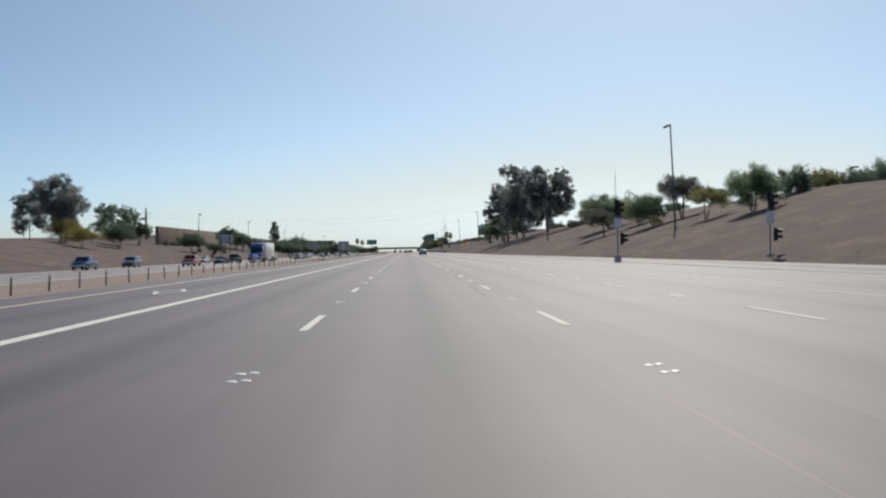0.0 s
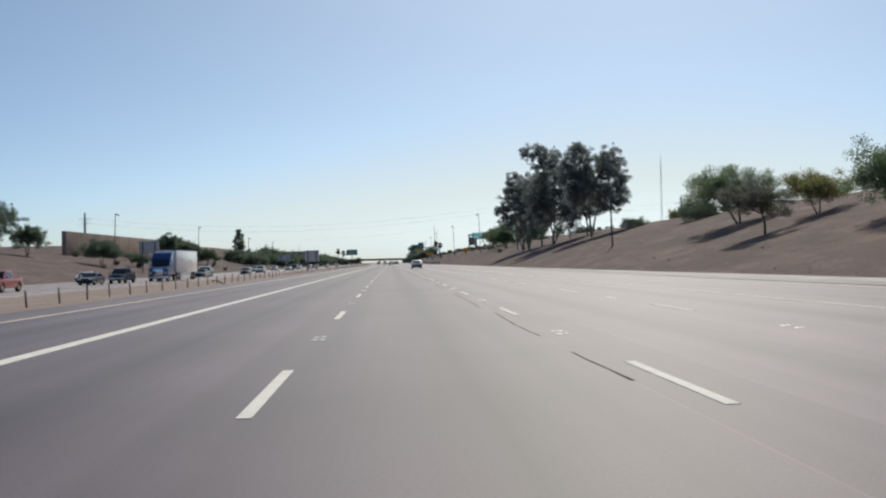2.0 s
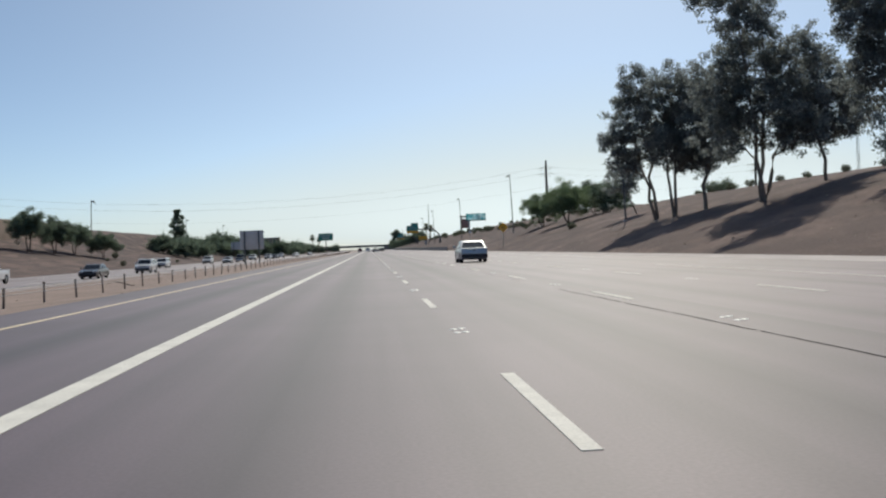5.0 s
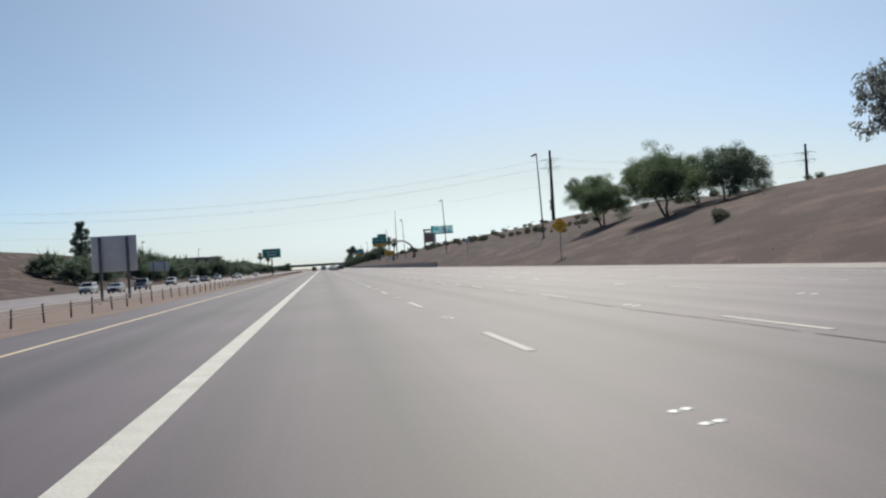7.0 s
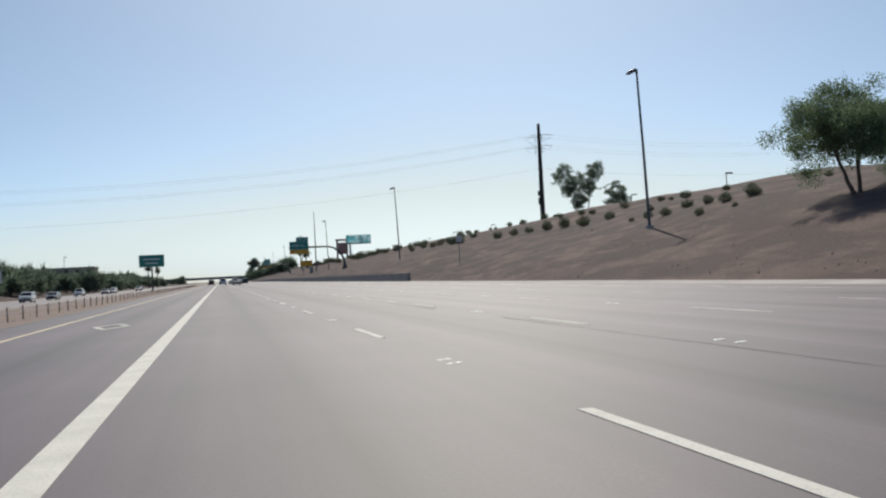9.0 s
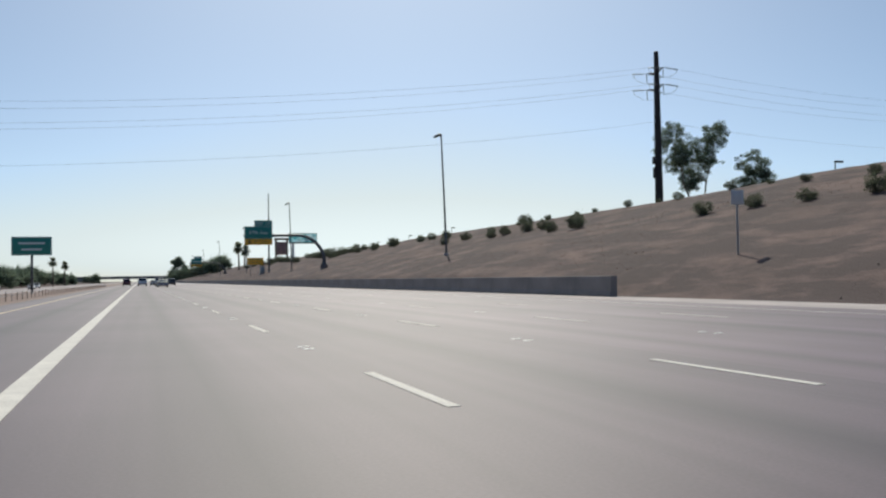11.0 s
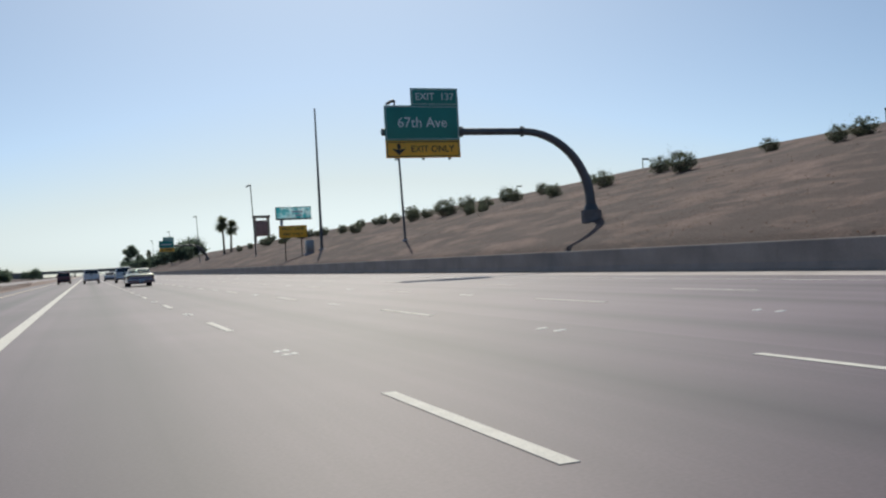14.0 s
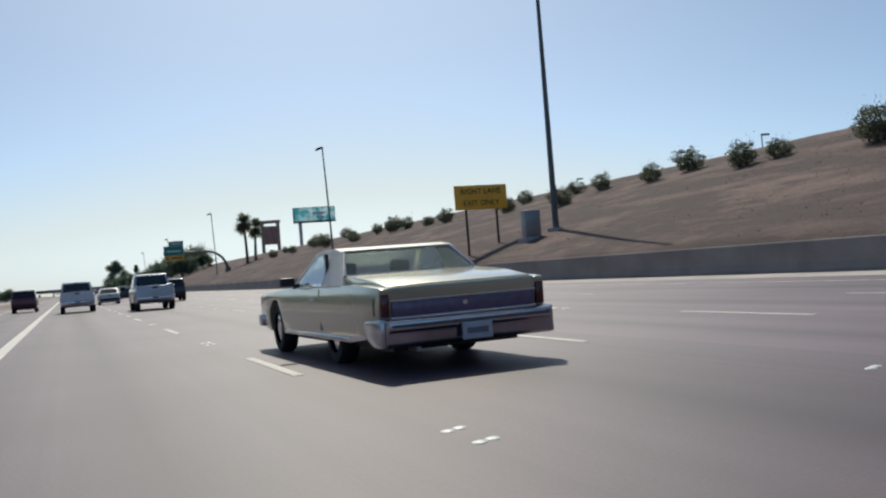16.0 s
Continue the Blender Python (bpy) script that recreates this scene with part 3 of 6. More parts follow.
def transmission_pole(x, y, top, label):
    """A tapered steel pole with two arms; each conductor ends in a string of discs on both sides, joined by a slack loop below."""
    base = lumpy(x, y)
    h = top - base
    t = thing("utility_pole", pose(x, y, base), label, "utility pole")
    part("pole", tube(bmesh.new(), [(0, 0, -0.3), (0, 0, h * 0.6), (0, 0, h)], [0.5, 0.39, 0.28], 12), WEATHERING_STEEL, t)
    part("cap", tube(bmesh.new(), [(0, 0, h), (0, 0, h + 0.06)], [0.3, 0.2], 12), WEATHERING_STEEL, t)
    part("service_box", box(bmesh.new(), -0.75, -0.4, -0.16, 0.16, h - 13.6, h - 12.7, 0.02), WEATHERING_STEEL, t)
    part("service_box", box(bmesh.new(), -0.7, -0.4, -0.14, 0.14, h - 15.3, h - 14.0, 0.02), WEATHERING_STEEL, t)
    for dy, dz in LINES:
        z, s = h + dz, 1 if dy > 0 else -1
        arm = part("crossarm", tube(bmesh.new(), [(0, s * 0.2, z - 0.45), (0, dy * 0.6, z - 0.1), (0, dy, z)], [0.12, 0.09, 0.05], 8), WEATHERING_STEEL, t)
        part("post_insulator", tube(bmesh.new(), [(0, dy, z - 0.02), (0, dy, z - 1.2)], [0.05, 0.04], 8), GREY_PORCELAIN, arm)
        loop = [(2.0 * k / 8, dy, z - 0.18 - 1.05 * (1 - (k / 8) ** 2) ** 0.7) for k in range(-8, 9)]
        part("jumper_loop", tube(bmesh.new(), loop, 0.018, 5, False), BLACK, arm)
        for side in (-1, 1):
            pts, rad = [], []
            for k in range(9):
                q = 0.5 + 0.18 * k
                pts += [(side * (q - 0.03), dy, z - 0.08 * q), (side * q, dy, z - 0.08 * q), (side * (q + 0.07), dy, z - 0.08 * q)]
                rad += [0.03, 0.1, 0.03]
            part("insulator_string", tube(bmesh.new(), [(0, dy, z)] + pts, [0.03] + rad, 8), GREY_PORCELAIN, arm)
    part("clamp", box(bmesh.new(), -0.12, 0.12, -0.55, -0.3, h - 8.6, h - 8.4, 0.02), WEATHERING_STEEL, t)
    return t


for x, y, top, label in ((60.8, 471.0, 27.8, "tall dark tapered steel power pole with insulator strings above the bank"),
                         (-119.5, 462.0, 24.0, "dark steel power pole far beyond the opposite carriageway"),
                         (132.5, 475.0, 27.0, "dark steel power pole away from the freeway")):
    transmission_pole(x, y, top, label)


def wire(a, b, sag):
    a, b = Vector(a), Vector(b)
    pts = [a.lerp(b, k / 32) - Vector((0, 0, 4 * sag * (k / 32) * (1 - k / 32))) for k in range(33)]
    tagged(part("overhead_wire", tube(bmesh.new(), pts, 0.009, 4, False), BLACK), "thin black overhead power wire across the freeway", "wire", "overhead wires")


for dy, dz in LINES:
    wire((58.8, 471 + dy, 27.64 + dz), (-117.5, 462 + dy, 23.84 + dz), 6.3)
    wire((62.8, 471 + dy, 27.64 + dz), (130.5, 475 + dy, 26.84 + dz), 1.6)
wire((60.8, 470.55, 19.3), (-119.5, 461.55, 15.5), 6.0)
wire((60.8, 470.55, 19.3), (132.5, 474.55, 18.5), 1.6)


# ---- signs ----
def bars(parent, widths, z0, dz, x, y, h, mat, name="lettering"):
    for k, (w, off) in enumerate(widths):
        part(name, box(bmesh.new(), x + off - w / 2, x + off + w / 2, y - 0.008, y, z0 - k * dz, z0 - k * dz + h), mat, parent, smooth=False)


FACE = Matrix.Rotation(radians(90), 4, "X")           # lettering that faces back along the road


def panel_box(x0, x1, z0, z1, y=0.0, thick=0.06):
    return box(bmesh.new(), x0, x1, y, y + thick, z0, z1, 0.012)


def gantry(y, x0, x1, z0, post_x, readable, label):
    """An exit sign on a bent tubular arm that grows out of a post on the bank."""
    base = lumpy(post_x, y)
    t = thing("exit_sign", pose(0, y, 0), label, "road sign", "exit signs")
    w, arm_z = x1 - x0, z0 + 1.46
    r = 4.2
    pts = [(post_x, 0, base + 0.35), (post_x, 0, arm_z - r)]
    pts += [(post_x - r + r * math.cos(a), 0, arm_z - r + r * math.sin(a)) for a in np.linspace(0.12, math.pi / 2, 14)]
    pts += [(x0 - 0.08, 0, arm_z)]
    n = len(pts)
    part("arm", tube(bmesh.new(), pts, [0.3 - 0.11 * i / n for i in range(n)], 16), POLE, t)
    for x in (post_x - r, x1 + 0.25):
        part("flange", tube(bmesh.new(), [(x - 0.05, 0, arm_z), (x + 0.05, 0, arm_z)], 0.3, 16), POLE, t)
    part("base_plate", tube(bmesh.new(), [(post_x, 0, base + 0.58), (post_x, 0, base + 0.92)], [0.46, 0.34], 16), POLE, t)
    part("footing", tube(bmesh.new(), [(post_x, 0, base - 0.5), (post_x, 0, base + 0.58)], 0.6, 20), FOOTING, t)
    yf = -0.36
    zy, zg = z0 + 0.95, z0 + 2.86
    for x in (x0 + 0.6, (x0 + x1) / 2, x1 - 0.6):
        part("bracket", box(bmesh.new(), x - 0.05, x + 0.05, yf + 0.07, -0.1, z0 - 0.1, zg - 0.05), GALV, t)
    low = part("lower_panel", panel_box(x0, x1, z0, zy - 0.004, yf), SIGN_YELLOW, t, "yellow exit-only panel")
    main = part("main_panel", panel_box(x0, x1, zy, zg, yf), SIGN_GREEN, t, "green sign panel with a white border")
    tab = part("exit_tab", panel_box(x1 - 2.75, x1, zg + 0.004, zg + 0.95, yf), SIGN_GREEN, t, "green exit-number tab")
    yb = yf - 0.004

    def border(parent, a0, a1, c0, c1, mat, d=0.05, inset=0.06):
        a0, a1, c0, c1 = a0 + inset, a1 - inset, c0 + inset, c1 - inset
        b = bmesh.new()
        for q in ((a0, a1, c0, c0 + d), (a0, a1, c1 - d, c1), (a0, a0 + d, c0 + d, c1 - d), (a1 - d, a1, c0 + d, c1 - d)):
            box(b, q[0], q[1], yb - 0.004, yb, q[2], q[3])
        part("border", b, mat, parent, smooth=False)

    border(main, x0, x1, zy, zg, SIGN_LETTER, 0.03)
    border(tab, x1 - 2.75, x1, zg, zg + 0.95, SIGN_LETTER, 0.03)
    border(low, x0, x1, z0, zy, SIGN_BLACK)
    b = bmesh.new()
    ax, az = x0 + w * 0.17, z0 + 0.48
    slab(b, [(ax - 0.09, yb, az + 0.3), (ax - 0.09, yb, az), (ax + 0.09, yb, az), (ax + 0.09, yb, az + 0.3)], 0.006)
    slab(b, [(ax - 0.4, yb, az + 0.04), (ax, yb, az - 0.33), (ax + 0.4, yb, az + 0.04), (ax + 0.1, yb, az - 0.02), (ax - 0.1, yb, az - 0.02)], 0.006)
    part("arrow", b, SIGN_BLACK, low, smooth=False)
    if readable:
        lettering("67th Ave", 0.78, SIGN_LETTER, main, Matrix.Translation(((x0 + x1) / 2, yb - 0.004, (zy + zg) / 2)) @ FACE)
        lettering("EXIT  137", 0.55, SIGN_LETTER, tab, Matrix.Translation((x1 - 1.37, yb - 0.004, zg + 0.47)) @ FACE)
        lettering("EXIT ONLY", 0.5, SIGN_BLACK, low, Matrix.Translation((x0 + w * 0.62, yb - 0.004, z0 + 0.47)) @ FACE)
    else:
        bars(main, [(2.6, 0)], (zy + zg) / 2 - 0.2, 0.6, (x0 + x1) / 2, yb - 0.004, 0.25, SIGN_LETTER)
        bars(tab, [(1.8, 0)], zg + 0.33, 0.5, x1 - 1.37, yb - 0.004, 0.2, SIGN_LETTER)
        bars(low, [(2.1, 0)], z0 + 0.33, 0.5, x0 + w * 0.62, yb - 0.004, 0.3, SIGN_BLACK)
    return t


gantry(520.2, 16.76, 21.06, 6.5, 29.25, True, "green and yellow exit sign hung from a bent steel arm")
gantry(731.0, 19.4, 23.2, 6.2, 31.6, False, "distant green and yellow exit sign on a bent steel arm")

# green sign in the median, on one post
t = thing("guide_sign", pose(-13.0, 513.3, -0.02), "wide green guide sign on a post in the median", "road sign")
part("post", box(bmesh.new(), -0.16, 0.16, 0.02, 0.3, -1.2, 7.0, 0.01), POLE, t)
p = part("panel", panel_box(-2.6, 2.6, 4.95, 7.55, -0.08), SIGN_GREEN, t)
b = bmesh.new()
for q in ((-2.52, 2.52, 5.03, 5.09), (-2.52, 2.52, 7.41, 7.47), (-2.52, -2.46, 5.09, 7.41), (2.46, 2.52, 5.09, 7.41)):
    box(b, q[0], q[1], -0.088, -0.084, q[2], q[3])
part("border", b, SIGN_WHITE, p, smooth=False)
bars(p, [(3.4, 0), (2.6, 0)], 6.5, 0.85, 0, -0.084, 0.26, SIGN_WHITE)


def sign_back(x, y, w, z0, z1, label, posts=True):
    """The back of a panel that faces the opposite carriageway."""
    t = thing("guide_sign", pose(x, y, lumpy(x, y)), label, "road sign", "signs of the opposite carriageway")
    p = part("panel", box(bmesh.new(), -w / 2, w / 2, 0, 0.05, z0, z1, 0.01), SIGN_BACK, t)
    for k in range(3):
        z = z0 + (z1 - z0) * (k + 0.5) / 3
        part("stringer", box(bmesh.new(), -w / 2 + 0.05, w / 2 - 0.05, -0.06, -0.002, z - 0.04, z + 0.04), SIGN_BACK, p)
    for s in (-0.3, 0.3):
        part("post", box(bmesh.new(), s * w - 0.1, s * w + 0.1, -0.26, -0.062, -0.4, z1 - 0.1, 0.01), POLE, t)


sign_back(-15.3, 313.0, 3.6, 2.3, 5.22, "large grey sign seen from behind, on two posts in the median")
sign_back(-45.0, 266.0, 4.2, 4.0, 6.6, "grey sign seen from behind on the far bank")
sign_back(-43.0, 502.0, 5.0, 3.2, 5.8, "grey sign seen from behind beside the opposite carriageway")

# yellow lane sign on two posts
t = thing("warning_sign", pose(27.05, 595.3, 0), "yellow rectangular lane sign on two posts on the bank", "road sign")
p = part("panel", panel_box(-1.88, 1.88, 4.6, 6.2, -0.1), SIGN_YELLOW, t)
lettering("RIGHT LANE", 0.52, SIGN_BLACK, p, Matrix.Translation((0, -0.108, 5.78)) @ FACE)
lettering("EXIT ONLY", 0.52, SIGN_BLACK, p, Matrix.Translation((0, -0.108, 5.02)) @ FACE)
for s in (-1.1, 1.1):
    part("post", box(bmesh.new(), s - 0.06, s + 0.06, -0.04, 0.08, lumpy(27.05 + s, 595.3) - 0.3, 5.9), WOOD, t)

# yellow diamond sign
t = thing("warning_sign", pose(25.65, 328.0, lumpy(25.65, 328.0)), "yellow diamond warning sign on a single post", "road sign")
b = bmesh.new()
s = 0.86
slab(b, [(0, -0.03, 3.2 - s), (s, -0.03, 3.2), (0, -0.03, 3.2 + s), (-s, -0.03, 3.2)], 0.02)
p = part("panel", b, SIGN_YELLOW, t, smooth=False)
bars(p, [(0.62, 0), (0.8, 0), (0.55, 0)], 3.36, 0.26, 0, -0.052, 0.07, SIGN_BLACK)
part("post", box(bmesh.new(), -0.045, 0.045, -0.028, 0.05, -0.3, 3.7), GALV, t)

# small dark sign plate on the bank
t = thing("roadside_sign", pose(28.6, 409.5, lumpy(28.6, 409.5)), "small grey-blue roadside plate on a thin post", "road sign")
part("panel", panel_box(-0.35, 0.35, 2.4, 3.1, -0.04, 0.03), SIGN_BACK, t)
part("post", box(bmesh.new(), -0.04, 0.04, -0.008, 0.05, -0.3, 3.0), GALV, t)


# ---- ramp meter signals ----
def ramp_signal(x, y):
    t = thing("traffic_signal", pose(x, y, 0), "black ramp meter signal heads on a steel post", "traffic signal", "ramp signals")
    part("post", tube(bmesh.new(), [(0, 0, 0.4), (0, 0, 4.3)], 0.055, 10), GALV, t)
    part("base", box(bmesh.new(), -0.21, 0.21, -0.21, 0.21, -0.1, 0.5, 0.03), CONCRETE, t, "pale concrete base block")
    for z, hh, tw, ox in ((3.94, 1.02, 38, -0.02), (1.74, 0.8, 62, 0.2)):
        head = part("signal_head", box(bmesh.new(), -0.2, 0.2, -0.3, -0.06, -hh / 2, hh / 2, 0.03), BLACK, t)
        head.matrix_basis = pose(ox, 0, z, 0, 0, tw)
        for k in range(2):
            zz = hh * (0.22 - 0.44 * k)
            b = bmesh.new()
            cols = [[b.verts.new((q * math.cos(a), yy, zz + q * math.sin(a))) for yy, q in ((-0.3, 0.14), (-0.56, 0.15), (-0.56, 0.138), (-0.3, 0.128))] for a in np.linspace(-0.5, math.pi + 0.5, 13)]
            for c0, c1 in zip(cols, cols[1:]):
                for q in range(4):
                    b.faces.new((c0[q], c0[(q + 1) % 4], c1[(q + 1) % 4], c1[q]))
            part("visor", b, BLACK, head)
            part("lens", tube(bmesh.new(), [(0, -0.295, zz), (0, -0.315, zz)], [0.125, 0.11], 14), RED_LENS, head)
        part("backplate", box(bmesh.new(), -0.31, 0.31, -0.1, -0.085, -hh / 2 - 0.1, hh / 2 + 0.1), BLACK, head)
        part("bracket", box(bmesh.new(), -0.04, 0.04, -0.08, 0.02, -0.05, 0.05), GALV, head)
    part("plate", box(bmesh.new(), -0.27, 0.27, -0.085, -0.065, 2.45, 3.2, 0.01), SIGN_WHITE, t, "pale sign plate")


ramp_signal(20.55, 67.8)
ramp_signal(28.6, 59.5)

# ---- billboard, pylon, palms, buildings in the distance ----
t = thing("billboard", pose(80.7, 852.0, lumpy(80.7, 852) - 0.3), "distant billboard with a teal picture on one column", "billboard")
TEAL = material("billboard_teal", (0.05, 0.32, 0.36), 0.5, stain=0.4, stain_size=3.0, second=((0.6, 0.75, 0.78), 2.6))
pb = TEAL.node_tree.nodes["Principled BSDF"]             # a lit screen
TEAL.node_tree.links.new(pb.inputs["Base Color"].links[0].from_socket, pb.inputs["Emission Color"])
pb.inputs["Emission Strength"].default_value = 0.4
part("column", tube(bmesh.new(), [(-5.0, 0.6, 0), (-5.0, 0.6, 14)], 0.6, 14), SIGN_BACK, t)
fr = part("frame", box(bmesh.new(), -7.2, 7.2, 0, 1.1, 11.0, 16.2, 0.05), POLE, t)
part("picture", box(bmesh.new(), -7.0, 7.0, -0.06, -0.002, 11.6, 16.0), TEAL, fr, "teal printed picture")
bars(fr, [(4.5, 1.5), (3.0, 2.0)], 13.8, 1.5, 0, -0.064, 0.7, SIGN_WHITE)
part("catwalk", box(bmesh.new(), -7.2, 7.2, -0.8, -0.1, 10.9, 11.05), POLE, t)

t = thing("pylon_sign", pose(80.0, 924.0, lumpy(80, 924) - 0.3), "distant two-legged shop pylon sign with a faded red panel", "pylon sign")
FADED = material("faded_red", (0.42, 0.24, 0.2), 0.6, stain=0.3, stain_size=2.0)
for s in (-3.2, 3.2):
    part("leg", box(bmesh.new(), s - 0.6, s + 0.6, -0.6, 0.6, 0, 16.0, 0.05), TAN_WALL, t)
part("panel", box(bmesh.new(), -2.6, 2.6, -0.4, 0.4, 7.0, 14.5, 0.05), FADED, t)
b = bmesh.new()
prism(b, [(-0.7, 15.6), (-0.7, 16.2), (0, 16.9), (0.7, 16.2), (0.7, 15.6)], 4.2)
part("cap", b, TAN_WALL, t, smooth=False)


def palm(x, y, top, seed):
    rng = random.Random(seed)
    base = lumpy(x, y)
    h = top - base - 1.2
    t = thing("palm_tree", pose(x, y, base), "tall fan palm with a shaggy crown", "palm tree", "fan palms")
    bend = rng.uniform(-0.4, 0.4)
    part("trunk", tube(bmesh.new(), [(bend * (k / 6) ** 2, 0, h * k / 6 - 0.1) for k in range(7)], [0.34 - 0.02 * k for k in range(7)], 10), BARK, t)
    vs, fs = [], []
    for k in range(85):
        az, el = rng.uniform(0, 2 * math.pi), rng.uniform(-1.1, 1.35)
        ln, c = rng.uniform(2.3, 3.2), Vector((bend, 0, h))
        d = Vector((math.cos(az) * math.cos(el), math.sin(az) * math.cos(el), math.sin(el)))
        s = d.cross(Vector((0, 0, 1))).normalized()
        mid, tip = c + d * ln * 0.55, c + d * ln - Vector((0, 0, 0.35))
        for q in range(-3, 4):
            e = tip + s * q * 0.2 - d * abs(q) * 0.09 + Vector((0, 0, -0.03 * q * q))
            i = len(vs)
            vs += [c + s * 0.02 * q, mid + s * (q * 0.15 - 0.08), e, mid + s * (q * 0.15 + 0.08)]
            fs.append((i, i + 1, i + 2, i + 3))
    part("crown", raw_mesh("crown", vs, fs, FROND), None, t)


palm(38.0, 744.5, 14.9, 1)
palm(40.4, 747.5, 13.9, 2)
palm(38.0, 1090, 13.9, 3)
palm(-38.0, 860, 12.5, 4)
palm(-36.0, 905, 11.5, 5)


def building(x, y, w, d, h, label, floors=2, mat=TAN_WALL):
    base = lumpy(x, y)
    t = thing("building", pose(x, y, base - 0.3), label, "building")
    part("wall", box(bmesh.new(), -w / 2, w / 2, -d / 2, d / 2, 0, h), mat, t, smooth=False)
    part("roof", box(bmesh.new(), -w / 2 - 0.3, w / 2 + 0.3, -d / 2 - 0.3, d / 2 + 0.3, h + 0.004, h + 0.5), CONCRETE, t, smooth=False)
    n = max(2, int(w / 4))
    for f in range(floors):
        for k in range(n):
            xx = -w / 2 + w * (k + 0.5) / n
            z = h * (f + 0.35) / floors
            part("window", box(bmesh.new(), xx - 0.8, xx + 0.8, -d / 2 - 0.05, -d / 2 + 0.02, z, z + 1.4), TINTED, t, smooth=False)


building(-62, 720, 26, 14, 9, "tan low-rise building beyond the trees", 3)
building(-95, 610, 30, 14, 7.5, "tan two-storey building behind the bank")
building(129.5, 362, 11, 10, 9.9, "white flat-roofed building beyond the top of the bank", 2, SIGN_WHITE)

# retaining wall on the far bank; its tan is darkened to carry the face's shade
FAR_WALL = material("shaded_wall", (0.3, 0.225, 0.175), 0.9, grain=0.12, grain_size=0.1, stain=0.25, stain_size=4.0)
tagged(part("wall_far_bank", box(bmesh.new(), -69.5, -68.5, 286, 400, 2.5, 9.8, 0.05), FAR_WALL), "tan retaining wall on the far bank", "wall", kind="structure")

# overpass far ahead
t = thing("overpass", pose(-20, 1650, -0.1), "distant grey concrete overpass across the freeway", "bridge", kind="structure")
part("deck", box(bmesh.new(), -120, 110, -6, 6, 4.6, 7.2), WALL_CONCRETE, t, smooth=False)
part("parapet", box(bmesh.new(), -120, 110, -6.3, -6.004, 6.4, 8.0), WALL_CONCRETE, t, smooth=False)
for x in (-30, 8, 46):
    part("pier", box(bmesh.new(), x - 0.7, x + 0.7, -5, 5, 0, 4.6), WALL_CONCRETE, t, smooth=False)


for x0, x1 in ((-120, -26), (46.75, 110)):
    part("abutment", box(bmesh.new(), x0, x1, -5.5, 5.5, -0.5, 4.58), WALL_CONCRETE, t, smooth=False)


def tyre_shred(x, y, rz, s):
    """A torn strip of tread, curled on the ground."""
    bm = bmesh.new()
    cols = []
    for k in range(10):
        a = k / 9
        w = 0.11 * s * (1 - 0.5 * abs(a - 0.4))
        z = 0.04 + 0.34 * s * math.sin(a * 2.6) * a
        cols.append([bm.verts.new((w * i + 0.08 * math.sin(a * 5), (a - 0.5) * 1.3 * s, z + 0.03 * j)) for i, j in ((-1, 0), (1, 0), (1, 1), (-1, 1))])
    for a, b in zip(cols, cols[1:]):
        for k in range(4):
            bm.faces.new((a[k], a[(k + 1) % 4], b[(k + 1) % 4], b[k]))
    bm.faces.new(cols[0][::-1])
    bm.faces.new(cols[-1])
    ob = part("tyre_shred", bm, RUBBER)
    ob.matrix_world = pose(x, y, lumpy(x, y) + 0.02, 0, 0, rz)
    tagged(ob, "torn black strip of tyre tread on the gravel median", "debris", "tyre shreds")


tyre_shred(-6.2, 127.5, 40, 1.0)
tyre_shred(-9.0, 211.0, 100, 0.9)


# ---- trees and shrubs ----
def leaves(rng, clumps, per, size, aspect, droop):
    """Many small leaf blades round the clump centres (place, radius)."""
    g = np.random.default_rng(rng.randrange(1 << 30))
    n = np.array([max(6, int(per * r * r)) for _, r in clumps])
    c, r = np.repeat(np.array([tuple(q) for q, _ in clumps]), n, 0), np.repeat(np.array([q for _, q in clumps]), n)

    def unit(v):
        return v / np.linalg.norm(v, axis=1, keepdims=True)

    m = len(c)
    p = c + unit(g.normal(size=(m, 3))) * (r * g.random(m) ** 0.5)[:, None] * np.array((1, 1, 0.75))
    a = unit(g.normal(size=(m, 3)) - np.array((0, 0, droop)))
    b = unit(np.cross(a, g.normal(size=(m, 3))))
    s = (size * g.uniform(0.6, 1.35, m))[:, None]
    return np.stack((p - a * s, p + b * s * aspect, p + a * s, p - b * s * aspect), 1).reshape(-1, 3).astype(np.float32), None


def limb(bm, rng, p, d, length, r, steps=5, wander=0.25, lift=0.1, end=0.45, sides=7):
    pts, rad, q = [p], [r], d.normalized()
    for k in range(steps):
        q = (q + Vector((rng.uniform(-1, 1), rng.uniform(-1, 1), rng.uniform(-1, 1))) * wander + Vector((0, 0, lift))).normalized()
        pts.append(pts[-1] + q * length / steps)
        rad.append(r * (1 - (1 - end) * (k + 1) / steps))
    tube(bm, pts, rad, sides)
    return pts, rad, q


def branch(bm, rng, a, b, r0, r1, steps=6, wander=0.06, bow=0.1, sides=7):
    """A limb that wanders from a to b, bowed upwards, tapering."""
    n, pts = (b - a).length, []
    for k in range(steps + 1):
        f = k / steps
        j = Vector((rng.gauss(0, 1), rng.gauss(0, 1), rng.gauss(0, 0.5))) * wander * n * math.sin(math.pi * f)
        pts.append(a.lerp(b, f) + j + Vector((0, 0, bow * n * math.sin(math.pi * f))))
    tube(bm, pts, [r0 + (r1 - r0) * k / steps for k in range(steps + 1)], sides)
    return pts


